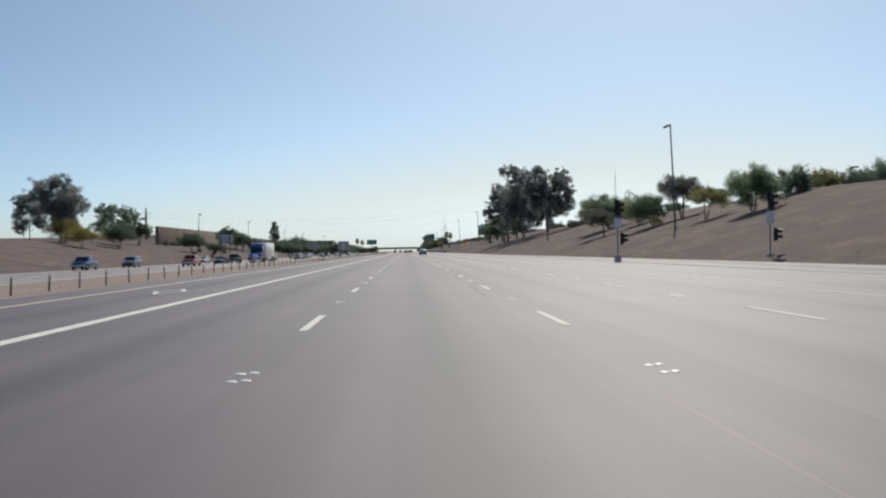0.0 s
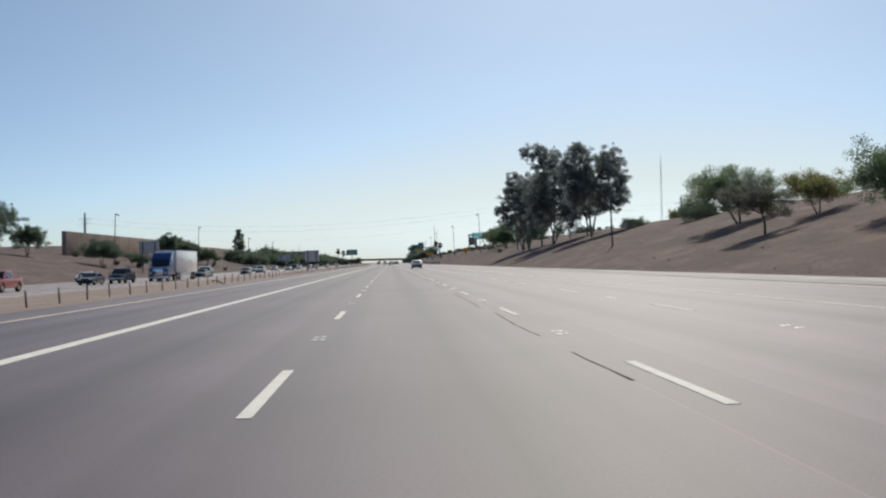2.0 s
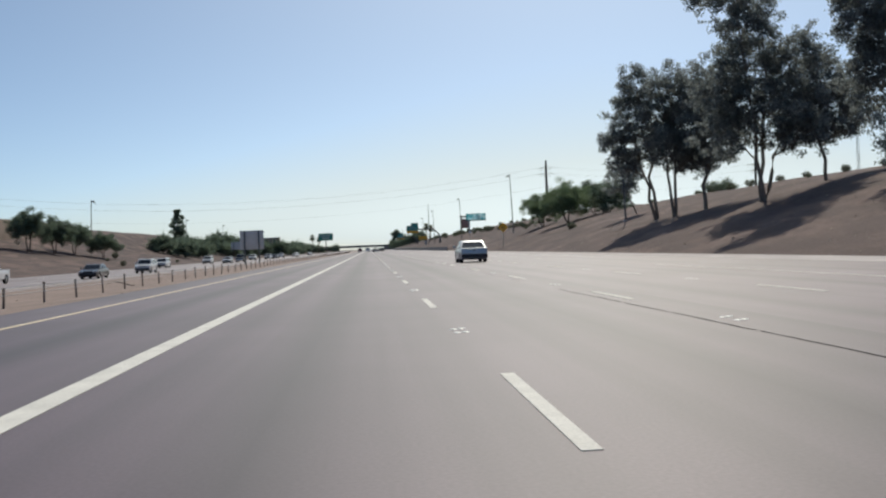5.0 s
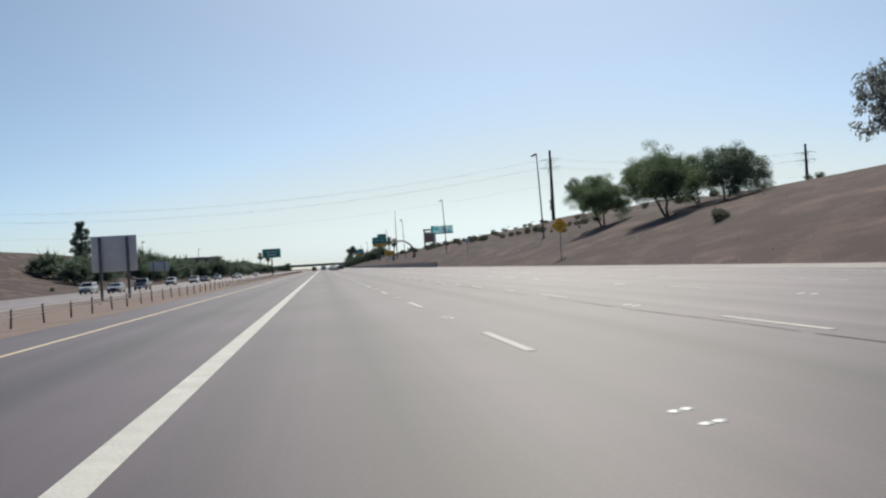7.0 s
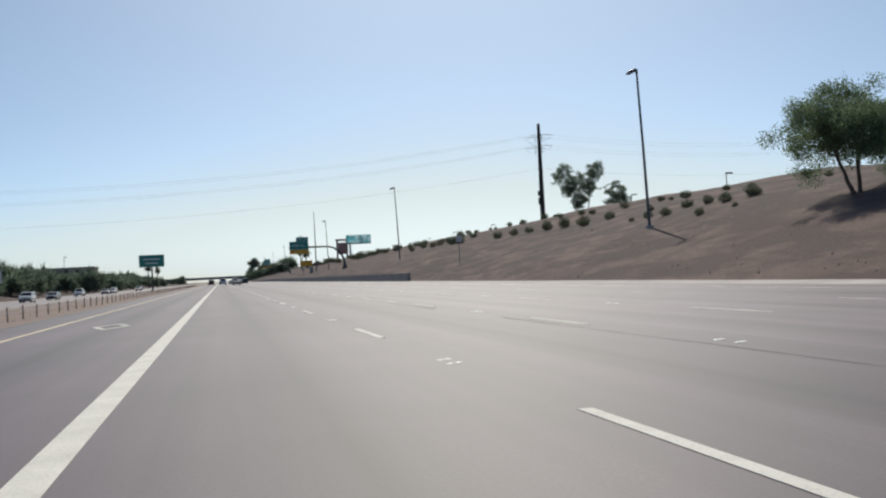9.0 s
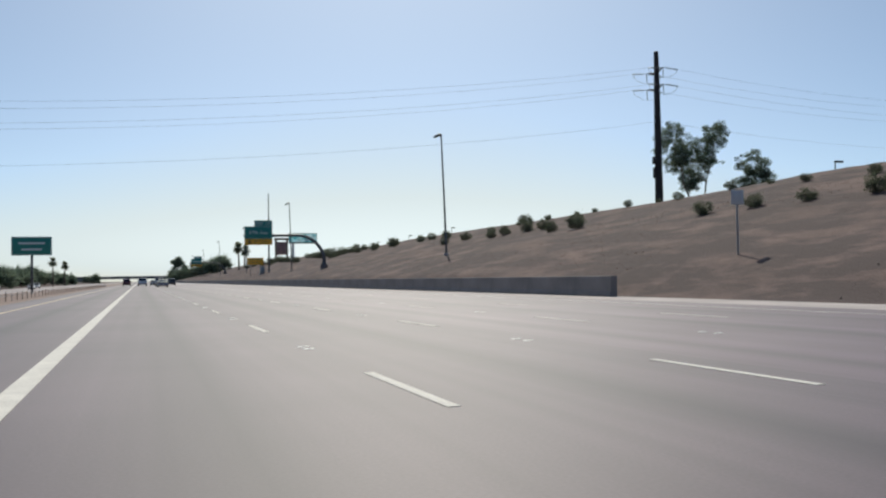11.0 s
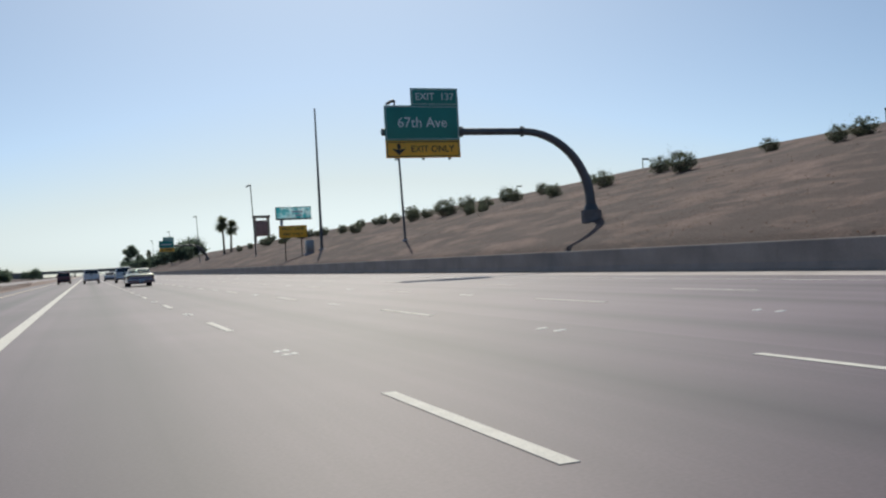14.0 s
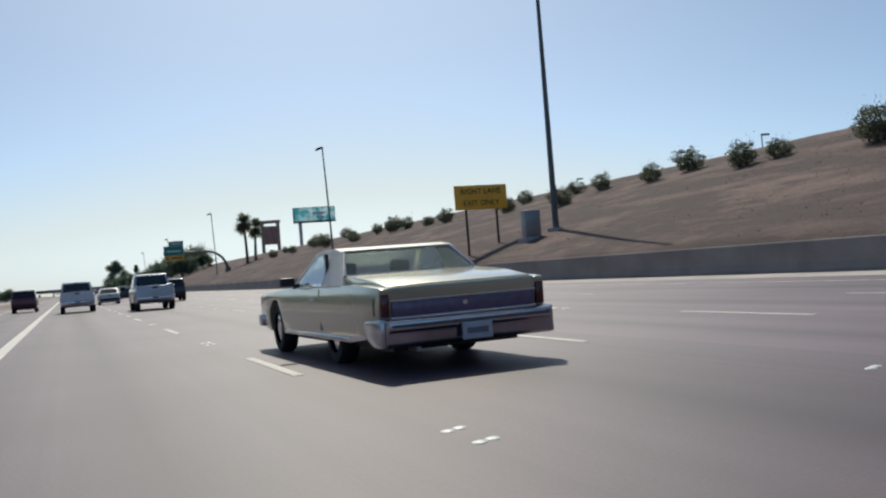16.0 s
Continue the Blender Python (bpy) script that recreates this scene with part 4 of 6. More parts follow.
def wisps(rng, tips, centre, count, size):
    """Long thin shoots that stand out of the crown."""
    g = np.random.default_rng(rng.randrange(1 << 30))
    c = np.array([tuple(tips[int(i)]) for i in g.integers(0, len(tips), count)])
    d = c - np.array(tuple(centre))
    d = d / np.linalg.norm(d, axis=1, keepdims=True) + g.normal(size=(count, 3)) * 0.45
    d /= np.linalg.norm(d, axis=1, keepdims=True)
    w = np.cross(d, g.normal(size=(count, 3)))
    w *= (size * 0.07 / np.linalg.norm(w, axis=1))[:, None]
    p = c + g.normal(size=(count, 3)) * 0.22
    s = (size * g.uniform(0.5, 1.4, count))[:, None]
    return np.stack((p - d * s * 0.3, p + w, p + d * s, p - w), 1).reshape(-1, 3).astype(np.float32)


def crowned_tree(name, x, y, lobes, seed, label, mat, bark, group, stems=1, stout=0.03, clump=0.5, many=14, per=150, blade=0.13, aspect=0.34, droop=0.8, shoots=0.0):
    """A tree whose limbs carry uneven masses of leaves: lobes of (dx, dy, height, half width, half height)."""
    rng = random.Random(seed)
    t = thing(name, pose(x, y, lumpy(x, y)), label, "tree", group)
    top = max(q[2] + q[4] for q in lobes)
    bm, clumps, outer, trunks = bmesh.new(), [], [], []
    r = stout * top / stems ** 0.4
    for k, (dx, dy, z, rx, rz) in enumerate(lobes):
        c = Vector((dx, dy, z))
        if k < stems:
            a = 6.28 * k / stems + rng.random()
            spread = 0.0 if stems == 1 else r * 0.9
            pts = branch(bm, rng, Vector((spread * math.cos(a), spread * math.sin(a), -0.35)), c, r, r * 0.3, 9, 0.014, 0.0, 9)
            trunks.append(pts)
        else:
            near = min((p for q in trunks for i, p in enumerate(q) if i >= 2), key=lambda p: (p - c).length + 0.9 * abs(p.z - 0.6 * z))
            pts = branch(bm, rng, near, c, r * 0.4, r * 0.12, 6, 0.035, -0.05 if z > near.z else 0.05, 6)
        for _ in range(max(7, int(many * rx * rz))):
            d = Vector((rng.gauss(0, 1), rng.gauss(0, 1), rng.gauss(0, 1))).normalized()
            q = rng.uniform(0.2, 1.0) ** 0.6 * rng.uniform(0.8, 1.1 if rng.random() < 0.75 else 1.32)
            p = c + Vector((d.x * rx * q, d.y * rx * q * 0.9, d.z * rz * q))
            clumps.append((p, clump * rng.uniform(0.55, 1.25)))
            if q > 0.75 and d.z > -0.5:
                outer.append(p)
            if rng.random() < 0.2:
                branch(bm, rng, c + (p - c) * 0.1, p, r * 0.12, 0.012, 3, 0.08, 0.05, 4)
    part("trunk", bm, bark, t)
    vs, _ = leaves(rng, clumps, per, blade, aspect, droop)
    if shoots:
        mid = Vector((sum(q[0] for q in lobes) / len(lobes), sum(q[1] for q in lobes) / len(lobes), sum(q[2] - q[4] for q in lobes) / len(lobes)))
        vs = np.concatenate((vs, wisps(rng, outer, mid, int(shoots * len(outer)), blade * 6)))
    part("crown", raw_mesh("crown", vs, None, mat), None, t)
    return t


def gum_tree(x, y, masses, seed, label, stems=1, mat=None, group="eucalyptus group", dense=1.0, clump=0.62, stout=0.0145):
    """Eucalyptus: steep bare stems and ragged separate leaf masses of (x, height above sea of the road, half width, half height)."""
    rng, base = random.Random(seed), lumpy(x, y)
    lobes = [(mx - x, rng.uniform(-0.9, 0.9) * rx, mz - base, rx * 1.36, rz * 1.38) for mx, mz, rx, rz in masses]
    return crowned_tree("eucalyptus_tree", x, y, lobes, seed, label, mat or LEAF_GUM, BARK_PALE, group, stems, stout, clump, 14, 235 * dense, 0.125, 0.36, 0.9)


def ragged_gum(x, y, top, spread, seed, label, stems=2, dense=1.0, mat=None, group="far bank trees", bare=0.35, clump=0.7):
    rng, base = random.Random(seed), lumpy(x, y)
    h = top - base
    masses = [(x + rng.uniform(-0.2, 0.2) * spread, base + h * 0.92, spread * 0.26, h * 0.09)]
    for k in range(9):
        f = bare + (0.86 - bare) * (k + rng.random()) / 9
        s = (1 if k % 2 else -1) * rng.uniform(0.1, 0.62) * (1.15 - 0.5 * f)
        masses.append((x + s * spread, base + h * f, spread * rng.uniform(0.22, 0.36), h * rng.uniform(0.07, 0.11)))
    return gum_tree(x, y, masses, seed, label, stems, mat, group, dense, clump)


def verde_tree(x, y, x0, x1, z0, z1, seed, label, mat=None, dense=1.0, group="palo verde trees", name="palo_verde_tree", blade=0.07, stout=0.027, stems=2):
    """A low desert tree: a crooked stem that forks low, and a rounded crown of fine twigs and leaves, from x0 to x1 and from z0 to z1."""
    rng, base = random.Random(seed), lumpy(x, y)
    cx, rx, zc = (x0 + x1) / 2 - x, (x1 - x0) / 2 * 1.16, z0 + 0.2 * (z1 - z0) - base
    up, lobes = z1 - base - zc, []
    for k in range(9):
        az, f = k * 2.4 + rng.uniform(-0.3, 0.3), math.sqrt((k + 0.5) / 9)
        lift = math.sqrt(max(0.0, 1 - 0.75 * f * f)) * rng.uniform(0.85, 1.05)
        lobes.append((cx + math.cos(az) * rx * 0.66 * f, math.sin(az) * rx * 0.66 * f, zc + up * (lift - 0.45) * 0.9, rx * rng.uniform(0.38, 0.48), up * rng.uniform(0.4, 0.5)))
    return crowned_tree(name, x, y, lobes, seed, label, mat or LEAF_VERDE, BARK, group, stems, stout, 0.17 * rx, 150 / rx ** 2, 430 * dense, blade, 0.38, 0.1, 6.0)


def cypress(x, y, top, seed):
    rng = random.Random(seed)
    base = lumpy(x, y)
    h = top - base
    t = thing("cypress_tree", pose(x, y, base), "dark upright conifer beyond the opposite carriageway", "tree")
    part("trunk", tube(bmesh.new(), [(0, 0, -0.3), (0.1, 0, h * 0.5), (0, 0, h * 0.9)], [0.4, 0.25, 0.06], 8), BARK, t)
    cl = []
    for _ in range(140):
        f, q = rng.uniform(0.06, 1), rng.uniform(0.1, 1) ** 0.6
        r = 5.3 * math.sin(min(1, f * 1.9) * 1.5) * (1.06 - f) ** 0.6
        a = rng.uniform(0, 6.28)
        cl.append((Vector((math.cos(a) * r * 0.7 * q, math.sin(a) * r * 0.7 * q, f * h)), rng.uniform(0.5, 0.95)))
    vs, _ = leaves(rng, cl, 210, 0.18, 0.4, -0.3)
    part("crown", raw_mesh("crown", vs, None, LEAF_DARK), None, t)


GUM = "tall grey-green eucalyptus with bare stems on the bank"
gum_tree(39.4, 227.4, ((37.6, 19.3, 1.5, 1.7), (43.2, 17.8, 2.2, 2.0), (40.0, 16.3, 2.7, 2.3), (44.2, 14.4, 1.9, 2.0), (37.8, 14.0, 2.0, 2.2), (41.2, 12.4, 2.3, 2.0), (43.4, 10.4, 2.0, 1.3), (37.4, 10.4, 1.7, 1.3), (35.7, 17.4, 1.3, 1.5), (35.5, 14.9, 1.3, 1.4), (36.2, 12.2, 1.3, 1.2), (44.9, 12.0, 1.3, 1.2)), 20, GUM, 2)
gum_tree(35.6, 243.0, ((33.3, 20.7, 1.5, 1.6), (36.2, 19.9, 1.1, 1.5), (39.2, 15.9, 2.1, 2.1), (30.9, 20.9, 1.2, 1.2), (33.9, 18.0, 1.8, 1.5), (35.6, 15.4, 3.0, 2.4), (39.9, 12.0, 2.0, 2.1), (32.3, 13.4, 2.0, 2.4),
                       (32.8, 9.8, 1.8, 1.7), (36.3, 11.0, 2.8, 2.2), (38.4, 9.2, 2.0, 1.3)), 21, GUM, 3)
gum_tree(42.6, 246.0, ((42.4, 15.4, 1.6, 1.5), (44.2, 13.4, 1.8, 1.6), (42.0, 12.6, 1.7, 1.6), (45.2, 11.0, 1.5, 1.2), (42.8, 10.2, 1.6, 1.2)), 26, "dense dark eucalyptus between the tall ones", 1)
gum_tree(35.4, 256.1, ((36.0, 15.4, 2.0, 2.0), (35.6, 12.2, 2.2, 2.0), (37.0, 10.6, 1.8, 1.8), (36.2, 8.8, 1.9, 1.2)), 22, "slim grey-green eucalyptus with one straight stem", 1)
gum_tree(33.2, 258.8, ((33.9, 16.3, 2.2, 2.1), (32.4, 13.2, 2.2, 2.1), (34.8, 12.8, 2.1, 2.2), (32.6, 10.2, 2.0, 1.5), (34.6, 9.4, 2.0, 1.5)), 23, GUM, 2)
gum_tree(32.8, 263.4, ((31.3, 17.2, 1.6, 1.9), (30.4, 14.0, 2.0, 2.0), (28.4, 11.4, 1.3, 1.5), (31.7, 10.9, 2.2, 1.9), (29.6, 9.0, 1.5, 1.1)), 24, GUM, 2)
gum_tree(36.9, 285.0, ((35.0, 8.6, 1.9, 1.5), (36.2, 10.4, 1.5, 1.2)), 25, "small leaning eucalyptus behind the tall ones", 1)
gum_tree(34.9, 222.1, ((34.2, 7.2, 1.1, 1.1), (35.2, 6.0, 0.9, 0.8)), 31, "small thin eucalyptus sapling beside the tall ones", 1, None, "eucalyptus group", 0.5)
gum_tree(73.3, 482.2, ((69.6, 19.2, 1.7, 1.7), (76.6, 19.8, 1.7, 1.6), (73.0, 16.5, 2.4, 2.3), (70.4, 16.6, 1.3, 1.2), (75.6, 17.0, 1.2, 1.2), (73.3, 13.6, 1.6, 1.4)), 33, "ragged eucalyptus above the bank behind the utility pole", 2, LEAF_DARK, "crest trees", 0.9)
gum_tree(78.7, 476.5, ((78.4, 15.4, 1.6, 1.5), (79.2, 13.0, 1.7, 1.4), (77.4, 12.6, 1.1, 1.0)), 34, "smaller ragged eucalyptus above the bank", 1, LEAF_DARK, "crest trees", 0.9)
ragged_gum(-70.6, 211, 19.0, 8.2, 40, "tall eucalyptus on the far bank", 2, 0.75)
ragged_gum(-107, 318, 21.5, 6.5, 41, "tall eucalyptus on the far bank", 2, 0.75)
ragged_gum(-120, 320, 22.0, 8.0, 42, "tall eucalyptus on the far bank", 2, 0.75)
ragged_gum(-66.8, 238, 13.7, 9.2, 43, "dark eucalyptus on the far bank", 2, 0.8, LEAF_DARK, bare=0.3, clump=0.6)
cypress(-64.0, 505.0, 17.4, 5)

VERDE = "green palo verde tree with a spreading crown on the bank"
for k, (x, y, x0, x1, z0, z1, mat, lab) in enumerate((
        (41.9, 98.1, 38.7, 45.0, 5.5, 9.9, LEAF_VERDE, VERDE),
        (43.4, 128.9, 39.6, 46.2, 7.2, 11.7, LEAF_BROWN, "grey-green palo verde tree with a domed crown on the bank"),
        (40.3, 109.0, 38.2, 43.4, 5.9, 8.3, LEAF_OLIVE, "olive-green palo verde tree with a low flat crown on the bank"),
        (38.7, 126.0, 34.6, 40.6, 4.5, 8.8, LEAF_VERDE, VERDE),
        (35.1, 141.2, 30.9, 37.2, 4.3, 7.4, LEAF_BROWN, "dull grey-green palo verde tree near the foot of the bank"),
        (41.4, 145.2, 38.0, 44.0, 5.7, 8.5, LEAF_OLIVE, "olive-green palo verde tree with a low flat crown on the bank"),
        (40.0, 160.0, 34.0, 43.5, 5.8, 10.6, LEAF_VERDE, "green palo verde tree with a wide crown on the bank"),
        (36.3, 348.0, 31.9, 39.7, 5.7, 11.2, LEAF_VERDE, VERDE),
        (37.2, 328.1, 31.5, 40.4, 5.7, 12.2, LEAF_VERDE, "green palo verde tree with a wide domed crown on the bank"),
        (43.2, 327.0, 40.0, 47.8, 6.4, 11.8, LEAF_DARK, "dark green palo verde tree beside a wider one"),
        (43.6, 335.0, 39.2, 46.0, 7.6, 11.9, LEAF_VERDE, VERDE))):
    verde_tree(x, y, x0, x1, z0, z1, 60 + k, lab, mat, dense=1.0 if y < 300 else 1.2, stems=1 if k == 4 else 2)
for k, (x, y, w, h) in enumerate(((51.2, 110, 2.2, 3.4), (55.8, 112, 2.5, 2.7), (60.0, 111, 2.8, 2.7), (57.5, 99, 2.6, 2.8), (62, 104, 2.8, 2.6), (46.5, 192, 3.1, 3.0), (45.5, 222, 2.7, 1.8), (55.9, 220, 1.9, 2.7), (61.0, 220, 1.4, 2.2), (52.0, 220, 1.4, 1.7),
                                  (56, 176, 2.4, 2.6), (53.5, 300, 2.6, 2.2))):
    z = lumpy(x, y)
    verde_tree(x, y, x - w, x + w, z - 0.2, z + h, 80 + k, "low dark green bushy tree on the crest of the bank", LEAF_OLIVE if k in (1, 9) else LEAF_DARK, 0.6, "crest trees", "desert_tree", 0.09, 0.03)
FAR_TREE = "rounded dark green tree on the far bank"
for k, (x, y, hgt, sp) in enumerate(((-59.5, 345, 8.4, 6.2), (-57.5, 353, 7.4, 5.6), (-56.5, 362, 6.8, 6.0), (-52, 366, 5.5, 5.4), (-53.5, 262, 5.9, 6.2), (-66, 256, 6.5, 5.2), (-60, 218, 6.0, 6.0), (-51.5, 283, 3.6, 4.4), (-60, 460, 4.0, 5.5), (-55, 440, 3.4, 4.5))):
    z = lumpy(x, y)
    verde_tree(x, y, x - 0.62 * sp, x + 0.62 * sp, z + 0.28 * hgt, z + hgt, 100 + k, FAR_TREE, LEAF_DARK, 0.6, "far bank trees", "desert_tree", 0.11)
for k, (x, y, hgt, sp) in enumerate(((-68, 205, 5.6, 7.0), (-61, 196, 4.6, 6.0))):
    z = lumpy(x, y)
    verde_tree(x, y, x - 0.62 * sp, x + 0.62 * sp, z + 0.25 * hgt, z + hgt, 120 + k, "palo verde in yellow blossom on the far bank", LEAF_YELLOW, 0.8, "far bank trees")
rng = random.Random(77)
row = [verde_tree(-48 - 8 * k, 700, -52.4 - 8 * k, -43.6 - 8 * k, lumpy(-48 - 8 * k, 700) + 0.5, lumpy(-48 - 8 * k, 700) + 7.2, 130 + k, "dense dark green roadside tree", LEAF_DARK, 0.055, "roadside trees", "roadside_tree", 0.34) for k in range(3)]
for k in range(44):
    y = 540 + k * 13 + rng.uniform(-5, 5)
    x = -rng.uniform(40, 62) - 6 * (k % 2)
    c = copy_thing(row[k % 3], pose(x, y, lumpy(x, y), 0, 0, rng.uniform(0, 360)))
    s = rng.uniform(0.85, 1.25)
    c.scale = (s, s, s * rng.uniform(0.85, 1.1))
for k, (x, y, s) in enumerate(((33.2, 829, 1.0), (38.6, 836, 1.12), (36.0, 852, 0.95), (33.5, 890, 0.95), (30.5, 905, 0.8), (36.5, 930, 1.0), (31.0, 985, 0.85), (29.0, 1040, 1.0), (34.0, 1075, 0.9),
                             (30.0, 1130, 1.0), (44.0, 1160, 1.3), (28.5, 1190, 1.1))):
    c = copy_thing(row[k % 3], pose(x, y, lumpy(x, y), 0, 0, rng.uniform(0, 360)))
    c.scale = (s, s, s)
ragged_gum(34.5, 1236, 21.5, 9.5, 44, "tall rounded dark tree far along the freeway", 2, 0.4, LEAF_DARK, "roadside trees", 0.2, 1.3)
for k in range(22):
    y = 432 + 6.4 * k + rng.uniform(-2, 2)
    x = -rng.uniform(45, 57)
    c = copy_thing(row[k % 3], pose(x, y, lumpy(x, y), 0, 0, rng.uniform(0, 360)))
    s = rng.uniform(0.55, 0.85)
    c.scale = (s, s, s)
for k in range(34):
    x, y = -160 + 9.5 * k + rng.uniform(-3, 3), 1260 + rng.uniform(-60, 160)
    if -32 < x < 24:
        continue
    c = copy_thing(row[k % 3], pose(x, y, -0.1, 0, 0, rng.uniform(0, 360)))
    s = rng.uniform(0.9, 1.5)
    c.scale = (s, s, s)


def shrub(seed, r=1.0):
    rng = random.Random(seed)
    t = thing("shrub", pose(0, 0, 0), "rounded grey-green desert shrub on the dry bank", "shrub", "bank shrubs")
    bm = bmesh.new()
    for _ in range(7):
        az = rng.uniform(0, 6.28)
        limb(bm, rng, Vector((0, 0, -0.15)), Vector((math.cos(az), math.sin(az), rng.uniform(0.9, 1.8))), r * 1.1, 0.035, 4, 0.2, 0.05, 0.4)
    part("stem", bm, BARK, t)
    cl, tips = [], []
    for _ in range(95):
        d = Vector((rng.gauss(0, 1), rng.gauss(0, 1), rng.gauss(0, 1))).normalized()
        q = rng.uniform(0.5, 0.9)
        p = Vector((d.x * r * q, d.y * r * q, r * 0.86 + d.z * r * q * (0.92 if d.z > 0 else 0.78)))
        cl.append((p, rng.uniform(0.16, 0.3) * r))
        if d.z > -0.2 and q > 0.65:
            tips.append(p)
    cl += [(Vector((0, 0, r * 0.8)), 0.75 * r)] * 2
    vs, _ = leaves(rng, cl, 480, 0.06, 0.45, 0.0)
    vs = np.concatenate((vs, wisps(rng, tips, Vector((0, 0, 0.3 * r)), 130, 0.17)))
    part("foliage", raw_mesh("foliage", vs, None, LEAF_BUSH), None, t)
    return t


kinds = [shrub(200 + k) for k in range(3)]
BUSHES_RISE = ((41, 366.4, 0.71), (37.5, 363.1, 0.29), (40, 368.7, 0.6), (36, 365.6, 0.4), (40.6, 372.5, 0.5), (40.8, 376.6, 0.62), (38, 375.1, 0.53), (40.6, 380.3, 0.32), (38.4, 379.3, 0.45), (42.7, 387.7, 0.41), (38.2, 382.3, 0.34),
    (42.7, 397.8, 0.68), (41.3, 401.9, 0.83), (42, 409.9, 0.85), (41.3, 414.4, 0.76), (40.6, 419.4, 0.67), (39.9, 423.8, 0.71), (39, 428.3, 0.73))
BUSHES_POLE = ((38.4, 447.6, 0.92), (38.8, 453.7, 0.69), (43.3, 457.2, 0.71), (41.1, 460.6, 0.83), (41, 465, 0.85), (40.3, 469.8, 0.74), (46.1, 477.2, 0.87), (39.4, 471.7, 0.72), (44.6, 485.2, 0.65), (39.9, 481.9, 0.77), (38.3, 485.7, 0.65),
    (43.6, 500.9, 0.64), (45.9, 515.9, 0.9))
BUSHES_SIGN = ((40.7, 547, 0.71), (44, 555.5, 0.68), (41.8, 557.6, 0.71), (44.6, 565.6, 0.82), (38.6, 558.2, 0.54), (42.3, 566, 0.74), (38.3, 561, 0.56), (43.2, 573.9, 0.93), (41.1, 567.8, 0.59), (41.1, 575.5, 1.32), (41.8, 583.7, 0.74),
    (43.8, 595.4, 0.97), (40.7, 585.8, 0.86), (42, 597.5, 0.74), (44.1, 546.3, 0.64))
BUSHES_REST = ((43.6, 531.4, 1.2), (45.3, 537, 0.95), (42.3, 540.8, 0.9), (42.6, 605.6, 0.9), (43.4, 611, 0.9), (38.2, 604.8, 1.1), (39.5, 617, 0.95), (43.9, 622, 0.9), (41, 636, 1), (41.4, 642.6, 0.9), (46, 508.8, 0.8),
    (47.2, 526, 0.7), (42, 652, 1), (43, 661, 1), (40, 669, 1), (43, 680, 1), (41, 692, 1), (44, 516, 0.7), (-66.5, 286, 0.9), (-66, 293, 1.1), (-66.5, 301, 0.8), (-66, 309, 1.2),
    (-66.5, 318, 1), (-66, 327, 0.9), (32.5, 304.3, 0.8))
BUSHES = BUSHES_RISE + BUSHES_POLE + BUSHES_SIGN + BUSHES_REST
for k, (x, y, s) in enumerate(BUSHES):
    o = kinds[k] if k < 3 else copy_thing(kinds[k % 3], pose(x, y, lumpy(x, y)))
    s *= 1.27 if 545 < y < 600 else 1.04
    o.matrix_basis = pose(x, y, lumpy(x, y) - 0.08 - 0.17 * s, 0, 0, k * 77 % 360)
    o.scale = (s, s, s * (0.86 + 0.05 * (k % 5)))
rng = random.Random(9)
for k in range(11):
    y = 655 + k * 7.0 + rng.uniform(-2, 2)
    x = rng.uniform(38, 47)
    o = copy_thing(kinds[k % 3], pose(x, y, lumpy(x, y) - 0.08, 0, 0, rng.uniform(0, 360)))
    s = rng.uniform(0.8, 1.3)
    o.scale = (s, s, s)
for k in range(12):
    x, y = -rng.uniform(43, 57), rng.uniform(250, 520)
    o = copy_thing(kinds[k % 3], pose(x, y, lumpy(x, y) - 0.08, 0, 0, rng.uniform(0, 360)))
    s = rng.uniform(0.4, 0.9)
    o.scale = (s, s, s)
for k in range(40):
    y = 250 + k * 6.2
    x = 49.5 + rng.uniform(-1, 3)
    o = copy_thing(kinds[k % 3], pose(x, y, lumpy(x, y) - 0.1, 0, 0, rng.uniform(0, 360)))
    s = rng.uniform(0.35, 0.75)
    o.scale = (s, s, s * 0.8)


